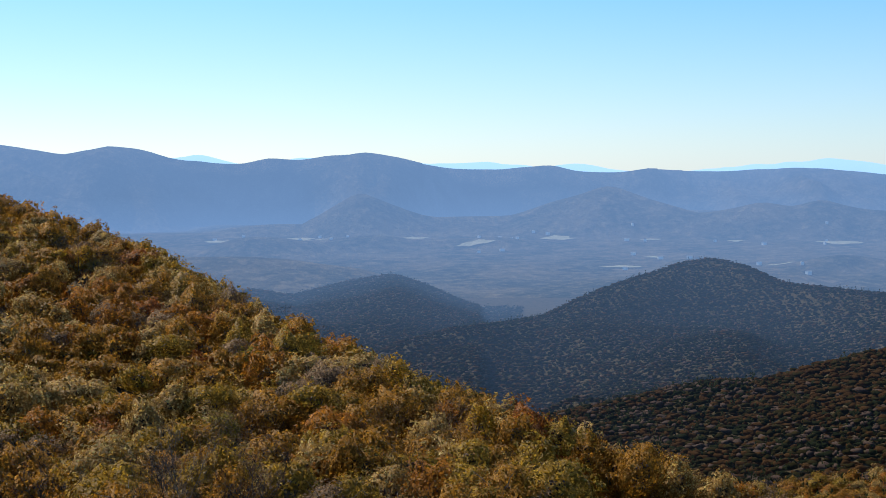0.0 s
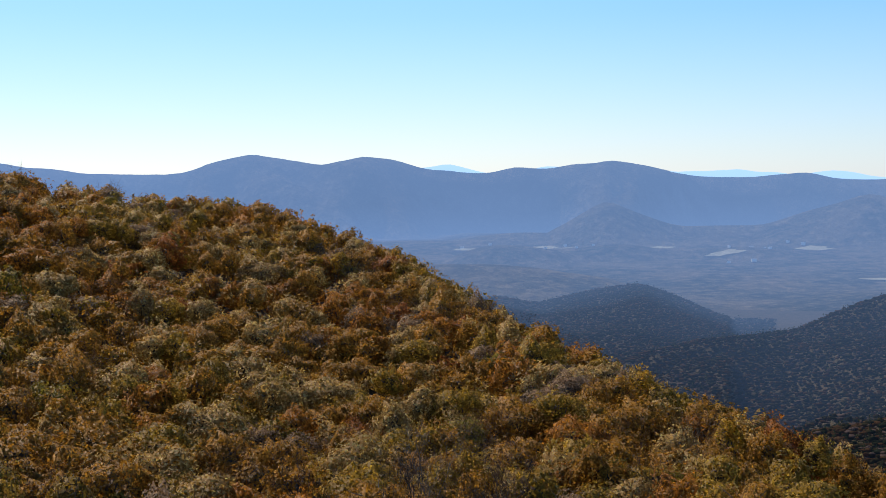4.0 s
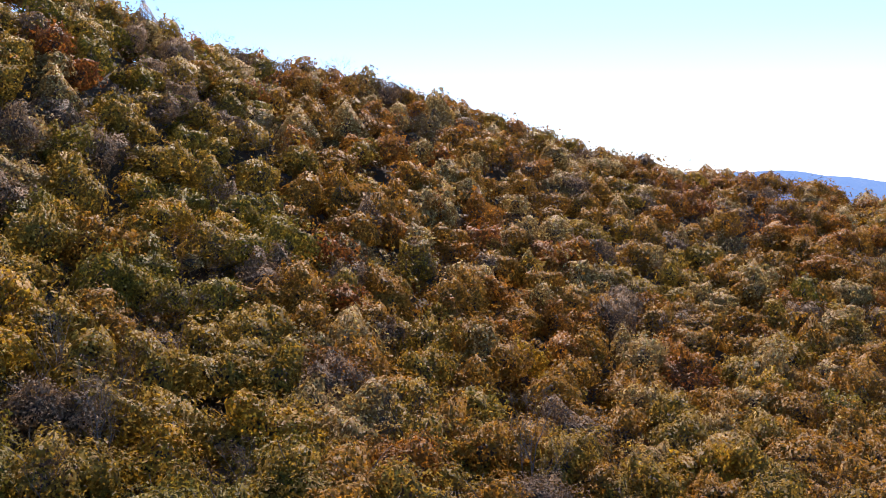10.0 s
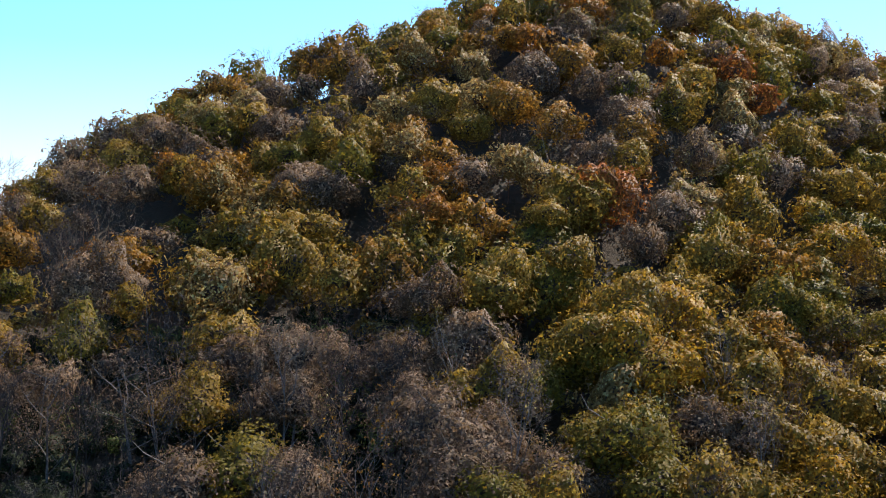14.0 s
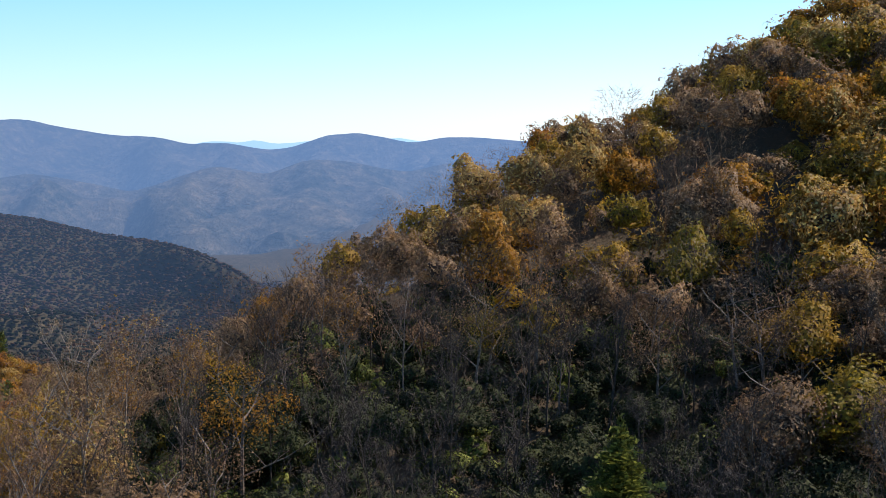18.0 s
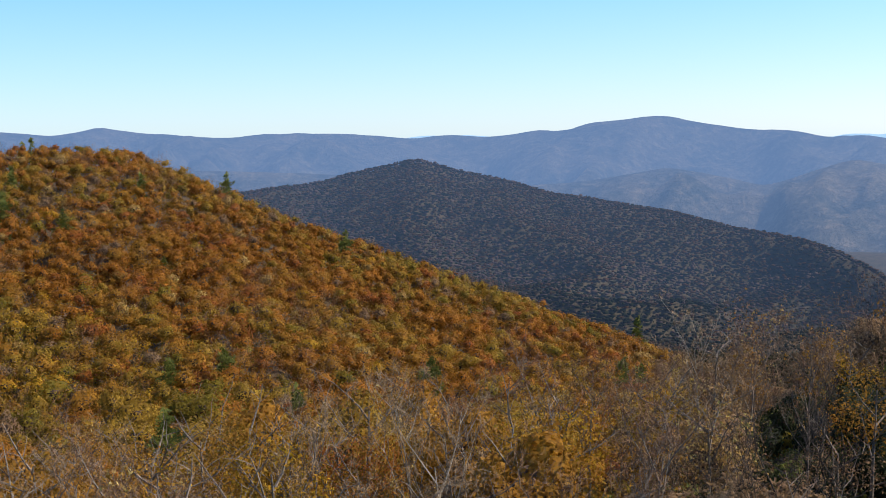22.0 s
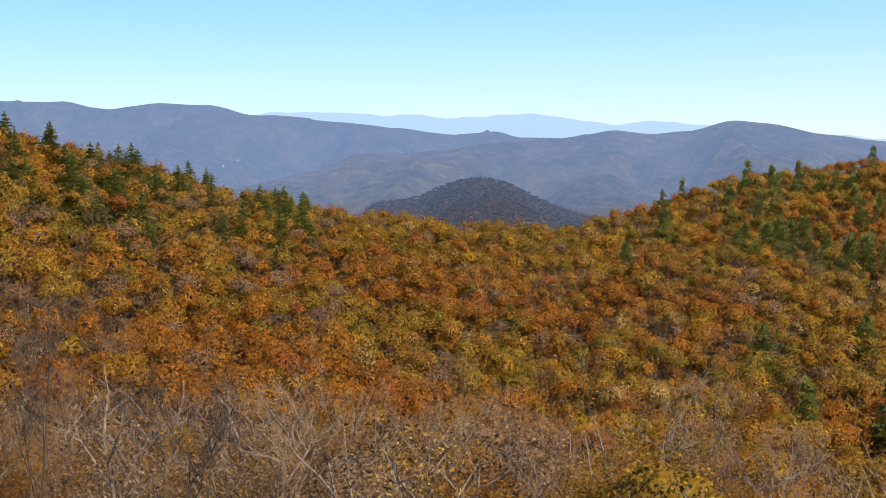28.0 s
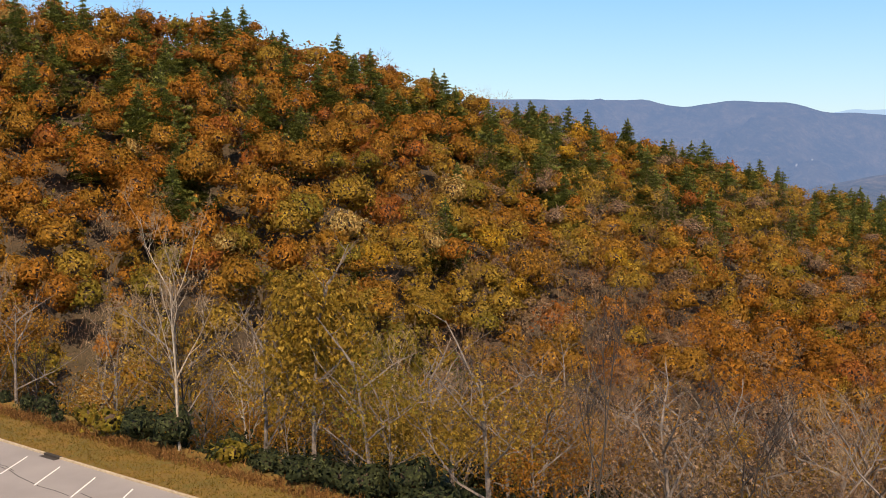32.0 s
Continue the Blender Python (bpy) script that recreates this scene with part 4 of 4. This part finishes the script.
def bare_tree(seed, height, radius, twig_mat, bark_mat, label, some_leaves=None):
    """A leafless tree: trunk, limbs and sprays of fine twigs at their ends."""
    rng = np.random.default_rng(seed)
    tips = []
    wood = limbs(rng, height * 0.88, 0.13 * height / 12, 3, spread=0.55, per=4, keep=tips, sides=5, start=0.30, lift=0.24, split=True)
    n = 8
    p = np.repeat(np.array(tips), n, 0)
    d = rng.normal(size=p.shape) * 0.7 + (0, 0, 0.75)
    d /= np.linalg.norm(d, axis=1, keepdims=True)
    p = p - d * rng.uniform(0, 0.5, (len(p), 1))
    s = np.cross(d, rng.normal(size=p.shape))
    s /= np.linalg.norm(s, axis=1, keepdims=True)
    L = rng.uniform(0.45, 1.25, (len(p), 1))
    tw = np.stack([p - s * 0.016, p + s * 0.016, p + d * L], 1).reshape(-1, 3)
    a = twigs(rng, 60, radius * 0.8, height * 1.0, 0.9)
    tree = thing("bare_tree", label, "tree", "forest trees round the overlook")
    stem(wood, bark_mat, tree)
    part("twig_spray", mesh_from("twig_spray", *join((tw, np.arange(len(tw)).reshape(-1, 3)), a), [twig_mat]), tree)["kind"] = "stuff"
    if some_leaves:
        q = np.array(tips)[rng.integers(0, len(tips), 190)] + rng.normal(size=(190, 3)) * 0.5
        lb = np.concatenate([q, np.full((190, 1), 0.2)], 1)
        part("leaf_spray", mesh_from("leaf_spray", *leaf_cards(rng, lb, 420, 0.16), [LEAF[some_leaves]]), tree, "last brown leaves")["kind"] = "stuff"
    return tree


def pine_tree(seed, height, radius, tiers=17, fans=11, cards=3):
    rng = np.random.default_rng(seed)
    tree = thing("pine_tree", "dark green conifer rising over the autumn trees", "tree", "conifers on the slopes")
    part("trunk", mesh_from("trunk", *stick((0, 0, -0.4), (0, 0, height * 0.97), height * 0.016, 0.03, 7), [BARK_DARK]), tree)
    part("crown", mesh_from("crown", *conifer(rng, height, radius, tiers, fans, cards), [LEAF["needle"]]), tree)
    return tree


PROTO = {}
for i, k in enumerate(["olive", "ochre", "rust", "red", "tan", "green", "gold", "brown"]):
    PROTO[k] = [leafy_tree(100 + 7 * i + v, k, 2000, 0.30, 11.5, 5.4) for v in range(3)]
    PROTO["thin_" + k] = [leafy_tree(200 + 7 * i + v, k, 2400, 0.16, 12.5, 4.2, True) for v in range(2)]
PROTO["laurel"] = [leafy_tree(280 + v, "laurel", 1500, 0.26, 7.0, 3.8) for v in range(3)]
PROTO["twig"] = [bare_tree(300 + v, 12.5, 3.9, TWIG, BARK_PALE if v == 1 else BARK, "bare grey tree with pale limbs and fine twigs", "tan" if v == 2 else None) for v in range(5)]
PROTO["warm"] = [bare_tree(320 + v, 11.5, 3.9, TWIG_WARM, BARK, "bare brown tree with a few withered leaves", ("tan", None, "ochre", None)[v]) for v in range(4)]
# dim trees: shade put into the colour of their twigs
PROTO["dim"] = [bare_tree(340 + v, 11.5, 4.2, TWIG_SHADED, BARK_DARK, "bare tree with twigs painted dark for shade", None) for v in range(4)]
PROTO["pine"] = [pine_tree(360 + v, 12.0, 4.5) for v in range(3)]
PROTO["full_olive"] = [leafy_tree(290, "olive", 7000, 0.22, 12.5, 4.4, True)]
PROTO["fir"] = [pine_tree(370, 18.0, 6.2, 30, 18, 5)]
used = set()


def plant(kind, x, y, scale, turn, pick=0, sink=0.0, tall=1.0):
    """Sets a tree of a kind on the ground; the first of each shape is the model itself."""
    src = PROTO[kind][pick % len(PROTO[kind])]
    z = float(ground_at(np.array([x]), np.array([y]))[0]) - sink
    m = pose(x, y, z, 0, 0, turn) @ Matrix.Diagonal((scale, scale, scale * tall, 1))
    if src.name not in used:
        used.add(src.name)
        src.matrix_basis = m
        return src
    c = copy_thing(src, pose(x, y, z, 0, 0, turn))
    c.scale = (scale, scale, scale * tall)
    return c


def at_bearing(az, r):
    a = math.radians(az)
    return -math.sin(a) * r, math.cos(a) * r


rng = np.random.default_rng(77)
# single trees that stand out
LANDMARKS = (("full_olive", 225.2, 80, 1.12, 0, 1.38), ("dim", 211.0, 72, 0.95, 1, 1.6), ("twig", 231.8, 84, 0.95, 1, 1.3), ("twig", 228.3, 92, 0.9, 1, 1.2), ("twig", 221.0, 90, 0.85, 1, 1.2), ("thin_olive", 227.6, 82, 1.0, 0, 1.1), ("fir", 104.1, 62, 1.0, 0), ("pine", 218.2, 128, 0.72, 1), ("pine", 220.4, 132, 0.70, 2),
             ("pine", 222.9, 150, 0.75, 0), ("twig", 234.8, 99, 1.05, 3), ("red", 16.7, 168, 0.95, 0), ("rust", 55.6, 138, 1.05, 1),
             ("gold", 73.5, 118, 1.25, 0), ("pine", 162.6, 330, 1.1, 1), ("pine", 206.2, 205, 1.0, 2), ("pine", 187.5, 210, 1.0, 0), ("pine", 189.5, 225, 0.95, 1),
             ("pine", 158.0, 300, 0.9, 2), ("green", 156.6, 170, 1.15, 1), ("rust", 76.6, 215, 1.1, 0))
for kind, az, r, s, v, *high in LANDMARKS:
    x, y = at_bearing(az, r)
    plant(kind, x, y, s, rng.uniform(0, 360), v, tall=high[0] if high else 1.0)
# conifers along the crest of the hill
for k in range(130):
    az = 197.5 + 43 * rng.uniform() ** 1.4
    rc = 0.85 * float(np.interp(az, [q[0] for q in HILL], [q[1] for q in HILL]))
    x, y = at_bearing(az, rc - abs(rng.normal(0, 22)))
    plant("pine", x, y, rng.uniform(0.85, 1.22), rng.uniform(0, 360), k)
# the slope round the drone
for az0, az1, r0, gap in ((-24.0, 84.0, 58, 7.2), (84.0, 122.0, 58, 6.0), (122.0, 196.0, 58, 6.4), (196.0, 247.0, 58, 5.0)):
    az, r, x, y = strew(rng, r0, MID, gap, az0, az1)
    z = ground_at(x, y)
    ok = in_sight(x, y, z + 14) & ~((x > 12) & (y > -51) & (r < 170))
    for a, q, px, py in zip(az[ok], r[ok], x[ok], y[ok]):
        if any(abs(a - l[1]) * q / 57.3 < 3.6 and -9 < q - l[2] < 4 for l in LANDMARKS):
            continue
        kind = KINDS[pick_kind(rng, a, q)]
        if kind == "needle":
            kind = "pine"
        if kind in LEAF and kind != "laurel" and a > 97 and (a > 196 or rng.random() < 0.8):
            kind = "thin_" + kind
        plant(kind, px, py, rng.uniform(0.82, 1.15), rng.uniform(0, 360), int(rng.integers(9)), tall=rng.uniform(0.9, 1.1))
# models that found no place
for protos in PROTO.values():
    for o in protos:
        if o.name not in used:
            for c in list(o.children_recursive):
                bpy.data.objects.remove(c)
            bpy.data.objects.remove(o)

# low bushes under the near trees
def bushes(name, label, n_seed, kinds, az0, az1, r0, r1, spacing, where, size=(0.9, 1.9)):
    rng = np.random.default_rng(n_seed)
    shapes = [leafy(400 + i, 110, 0.12, 8, 4, 9) for i in range(5)]
    az, r, x, y = strew(rng, r0, r1, spacing, az0, az1)
    z = ground_at(x, y)
    ok = where(x, y)
    places = []
    for px, py, pz in zip(x[ok], y[ok], z[ok]):
        w = rng.uniform(*size)
        places.append((px, py, pz - 0.25, KINDS.index(kinds[rng.integers(len(kinds))]), w, w * rng.uniform(0.8, 1.3), rng.uniform(0, 6.3), *shapes[rng.integers(5)]))
    return spread_forest(name, label, places, KIND_MATS)


# darkened shrubs massed here in place of the hillside's shade
bushes("undergrowth", "evergreen shrubs darkened for shade under the bare trees", 56, ("laurel", "laurel", "laurel", "laurel", "needle"), 79, 131, 56, 138, 2.9, lambda x, y: x < 1e6, (1.6, 3.0))
bushes("undergrowth", "low green and brown shrubs under the near trees", 55, ("olive", "green", "needle", "ochre", "tan"), 124, 200, 56, 118, 3.6, lambda x, y: x < 1e6)
# laurel edge, packed and darkened to carry the wood's deep shade
bushes("undergrowth", "dark laurel and brown shrubs at the edge of the wood", 57, ("laurel", "laurel", "laurel", "laurel", "green"), 196, 247, 60, 120, 2.6,
       lambda x, y: ~((x > 12) & (y > -51.0)), (1.2, 2.8))


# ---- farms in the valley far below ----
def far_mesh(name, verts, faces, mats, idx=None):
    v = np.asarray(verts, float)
    veil, bright = painted_haze(v[:, 0], v[:, 1])
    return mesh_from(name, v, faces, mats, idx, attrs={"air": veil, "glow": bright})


def field(az, r, wide, deep, seed):
    """A pale mown field lying on the valley floor."""
    rng = np.random.default_rng(seed)
    n = 14
    cx, cy = at_bearing(az, r)
    tx, ty = math.cos(math.radians(az)), math.sin(math.radians(az))
    ux, uy = cx / r, cy / r
    pts = [(cx, cy)]
    for k in range(n):
        t = 2 * math.pi * k / n
        q = rng.uniform(0.6, 1.15)
        pts.append((cx + q * (math.cos(t) * wide * tx + math.sin(t) * deep * ux), cy + q * (math.cos(t) * wide * ty + math.sin(t) * deep * uy)))
    p = np.array(pts)
    z = ground_at(p[:, 0], p[:, 1])
    v = np.column_stack([p, z + 3.0])
    f = [(0, 1 + k, 1 + (k + 1) % n) for k in range(n)]
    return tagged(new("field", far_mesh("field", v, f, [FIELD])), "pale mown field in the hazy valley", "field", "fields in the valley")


def house(az, r, turn, size):
    """A white house with a pitched roof, kilometres away."""
    x, y = at_bearing(az, r)
    z = float(ground_at(np.array([x]), np.array([y]))[0]) + 4.0
    h = thing("house", "small white house with a grey roof in the valley", "house", "houses in the valley")
    c, s = math.cos(turn), math.sin(turn)

    def put(pts):
        return [(x + px * c - py * s, y + px * s + py * c, z + pz) for px, py, pz in pts]
    a, b, e, g = size, size * 0.6, size * 0.45, size * 0.8
    walls = put([(-a, -b, -6), (a, -b, -6), (a, b, -6), (-a, b, -6), (-a, -b, e), (a, -b, e), (a, b, e), (-a, b, e)])
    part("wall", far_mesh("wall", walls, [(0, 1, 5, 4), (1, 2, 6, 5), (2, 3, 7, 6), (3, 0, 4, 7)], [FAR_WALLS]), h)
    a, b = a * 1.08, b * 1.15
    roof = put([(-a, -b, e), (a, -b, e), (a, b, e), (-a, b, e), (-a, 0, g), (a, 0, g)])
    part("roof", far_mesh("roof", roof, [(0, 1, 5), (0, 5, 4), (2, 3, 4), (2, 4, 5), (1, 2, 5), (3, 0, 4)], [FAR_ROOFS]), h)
    return h


FIELDS = ((11.0, 3400, 46, 60), (8.9, 3400, 60, 80), (7.6, 3420, 70, 110), (5.9, 3400, 50, 60), (4.8, 3390, 50, 60), (1.4, 3430, 35, 60), (-1.6, 3200, 50, 40), (-5.8, 3400, 50, 90),
          (-19.2, 3340, 60, 80), (-14.4, 3330, 25, 40), (-10.4, 3380, 30, 40), (10.6, 2860, 30, 40), (8.0, 2700, 30, 50), (-3.9, 3350, 25, 40), (-12.5, 2820, 40, 30),
          (-10.5, 2950, 30, 30), (-9.0, 2760, 50, 30), (7.6, 3330, 25, 50), (-16.5, 2780, 40, 40), (203.0, 3500, 40, 60), (202.0, 3560, 30, 40))
for i, (az, r, wide, deep) in enumerate(FIELDS):
    field(az, r, wide * 1.1, deep * 0.55, 900 + i)
rng = np.random.default_rng(31)
for k in range(44):
    az, r, wide, deep = FIELDS[int(rng.integers(len(FIELDS)))]
    house(az + rng.uniform(-1.4, 1.4), r + rng.uniform(-160, 160), rng.uniform(0, 3.1), rng.uniform(3.5, 6.5))

# ---- the car park under the drone ----
def asphalt():
    m, n, l, b = material("worn_asphalt", 0.9)
    big, fine = noise_at(n, l, 0.25, 5), noise_at(n, l, 14, 5, 0.7)
    base = ramp(n, l, big, ((0.3, (0.235, 0.22, 0.21)), (0.7, (0.315, 0.295, 0.28))))
    l.new(mix(n, l, 0.3, base, mix(n, l, fine, (0.12, 0.11, 0.10), (0.38, 0.35, 0.33))), b.inputs["Base Color"])
    bump(n, l, b, fine, 0.4, 0.02)
    return m


def plain(name, dark, light, scale, rough=0.8):
    m, n, l, b = material(name, rough)
    h = noise_at(n, l, scale, 5, 0.65)
    l.new(ramp(n, l, h, ((0.3, dark), (0.7, light))), b.inputs["Base Color"])
    bump(n, l, b, h, 0.5, 0.04)
    return m


def lawn():
    """Mown autumn grass: worn brown patches, greener ones, and fine blades."""
    m, n, l, b = material("dry_autumn_grass", 0.95)
    big, mid, fine = noise_at(n, l, 0.35, 4), noise_at(n, l, 1.9, 5, 0.7), noise_at(n, l, 16, 4, 0.75)
    base = mix(n, l, ramp(n, l, big, ((0.38, (0, 0, 0)), (0.62, (1, 1, 1)))), (0.205, 0.118, 0.016), (0.130, 0.100, 0.014))
    base = mix(n, l, ramp(n, l, mid, ((0.45, (0, 0, 0)), (0.75, (0.8, 0.8, 0.8)))), base, (0.21, 0.095, 0.022))
    l.new(mix(n, l, fine, mix(n, l, 1.0, base, (0.55, 0.55, 0.55), "MULTIPLY"), mix(n, l, 1.0, base, (1.35, 1.35, 1.3), "MULTIPLY")), b.inputs["Base Color"])
    bump(n, l, b, fine, 0.8, 0.06)
    return m


ASPHALT = asphalt()
CONCRETE = plain("weathered_concrete", (0.30, 0.24, 0.16), (0.46, 0.38, 0.27), 3)
PAINT = plain("white_road_paint", (0.62, 0.60, 0.57), (0.82, 0.80, 0.77), 6)
TAR = plain("dark_crack_sealant", (0.02, 0.02, 0.02), (0.06, 0.055, 0.05), 5)
GRASS = lawn()
BLADES = foliage("dry_grass_blades", (0.10, 0.050, 0.018), (0.20, 0.095, 0.032), (0.32, 0.17, 0.06), 0.8, 0.3, 0.05, 0.1, wither=0)
MOWN = foliage("mown_grass_blades", (0.10, 0.070, 0.012), (0.19, 0.125, 0.020), (0.30, 0.19, 0.04), 0.8, 0.3, 0.05, 0.1, wither=0)
IRON = plain("rusty_iron", (0.015, 0.012, 0.010), (0.05, 0.04, 0.03), 10)


def slab(name, outline, z0, z1, mat):
    """A flat plate from an outline in plan."""
    bm = bmesh.new()
    bot = [bm.verts.new((x, y, z0)) for x, y in outline]
    top = [bm.verts.new((x, y, z1)) for x, y in outline]
    bm.faces.new(top)
    n = len(outline)
    for i in range(n):
        bm.faces.new((bot[i], bot[(i + 1) % n], top[(i + 1) % n], top[i]))
    bmesh.ops.recalc_face_normals(bm, faces=bm.faces[:])
    me = bpy.data.meshes.new(name)
    bm.to_mesh(me)
    bm.free()
    me.materials.append(mat)
    return me


def kerb_y(x):
    return -45.2 - 0.00035 * (x - 66) ** 2 * (1 if x > 66 else 0)


xs = [18 + 4 * i for i in range(31)]
lot = tagged(new("pavement", slab("pavement", [(x, kerb_y(x)) for x in xs] + [(138, -6), (18, -6)], -0.3, 0.0, ASPHALT)), "worn grey asphalt car park with white stall lines", "car park", kind="structure")
grass = tagged(new("grass", slab("grass", [(x, kerb_y(x) - 0.2) for x in xs] + [(138, -54.5), (18, -51.5)], -0.3, 0.06, GRASS)), "strip of dry brown grass beside the kerb", "grass", kind="structure")
kerb = thing("kerb", "weathered concrete kerb along the car park", "kerb")
for i in range(len(xs) - 1):
    for h in range(2):
        a, b = xs[i] + 2 * h + 0.01, xs[i] + 2 * h + 1.99
        bm = bmesh.new()
        prof = [(0.0, -0.25), (0.0, 0.10), (-0.03, 0.14), (-0.17, 0.14), (-0.2, 0.12), (-0.2, -0.25)]
        ends = [[bm.verts.new((x, kerb_y(x) + p, q)) for p, q in prof] for x in (a, b)]
        for k in range(6):
            bm.faces.new((ends[0][k], ends[0][(k + 1) % 6], ends[1][(k + 1) % 6], ends[1][k]))
        bm.faces.new(ends[0])
        bm.faces.new(ends[1][::-1])
        bmesh.ops.recalc_face_normals(bm, faces=bm.faces[:])
        me = bpy.data.meshes.new("kerb_stone")
        bm.to_mesh(me)
        bm.free()
        me.materials.append(CONCRETE)
        part("kerb_stone", me, kerb)
for i in range(24):
    x = 32.1 + 4.13 * i
    y = kerb_y(x) + 1.05
    w = 0.075
    part("stall_line", slab("stall_line", [(x - w, y), (x + w, y), (x + w - 2.6, y + 3.6), (x - w - 2.6, y + 3.6)], 0.0, 0.004, PAINT), lot, "white painted stall line")
drain = thing("drain_inlet", "dark iron drain inlet in the kerb", "drain")
part("grate", slab("grate", [(71.0, -45.15), (72.9, -45.15), (72.9, -44.75), (71.0, -44.75)], 0.0, 0.012, IRON), drain)
part("throat", slab("throat", [(71.0, -45.42), (72.9, -45.42), (72.9, -45.16), (71.0, -45.16)], 0.0, 0.155, IRON), drain)
rng = np.random.default_rng(5)
for k in range(5):
    x0, y0 = 52 + 9 * k + rng.uniform(-2, 2), -40.5 + rng.uniform(-1.2, 0.5)
    pts = [(x0 + 1.6 * i, y0 - 0.16 * i + rng.uniform(-0.25, 0.25)) for i in range(7)]
    part("crack", slab("crack", [(px, py) for px, py in pts] + [(px, py + 0.07) for px, py in pts[::-1]], 0.0, 0.003, TAR), lot, "dark sealed crack")
# tall dry grass at the edge of the wood
n = 9000
gx = rng.uniform(40, 118, n)
gy = np.array([kerb_y(q) for q in gx]) - 4.6 - np.abs(rng.normal(0, 0.9, n)) + rng.uniform(-0.5, 0.6, n)
bx, by = rng.normal(0, 0.22, n), rng.normal(0, 0.22, n)
h, wd, an = rng.uniform(0.2, 1.0, n) * (0.4 + 0.6 * np.abs(value_noise(gx, gy, 3.0, 9))), rng.uniform(0.03, 0.09, n), rng.uniform(0, 6.3, n)
gz = np.maximum(ground_at(gx, gy), 0.05) - 0.05
v = np.stack([np.stack([gx - np.cos(an) * wd, gy - np.sin(an) * wd, gz], 1), np.stack([gx + np.cos(an) * wd, gy + np.sin(an) * wd, gz], 1), np.stack([gx + bx, gy + by, gz + h], 1)], 1).reshape(-1, 3)
tagged(new("tall_grass", mesh_from("tall_grass", v, np.arange(3 * n).reshape(-1, 3), [BLADES])), "tall rusty dry grass along the wood's edge", "grass", kind="stuff")
# short mown blades on the strip beside the kerb
n = 15000
gx = rng.uniform(44, 112, n)
gy = np.array([kerb_y(q) for q in gx]) - rng.uniform(0.3, 5.6, n)
h, wd, an = rng.uniform(0.05, 0.17, n), rng.uniform(0.02, 0.06, n), rng.uniform(0, 6.3, n)
bx, by = rng.normal(0, 0.08, n), rng.normal(0, 0.08, n)
gz = np.full(n, 0.055)
v = np.stack([np.stack([gx - np.cos(an) * wd, gy - np.sin(an) * wd, gz], 1), np.stack([gx + np.cos(an) * wd, gy + np.sin(an) * wd, gz], 1), np.stack([gx + bx, gy + by, gz + h], 1)], 1).reshape(-1, 3)
tagged(new("mown_grass", mesh_from("mown_grass", v, np.arange(3 * n).reshape(-1, 3), [MOWN])), "short golden autumn grass beside the kerb", "grass", kind="stuff")
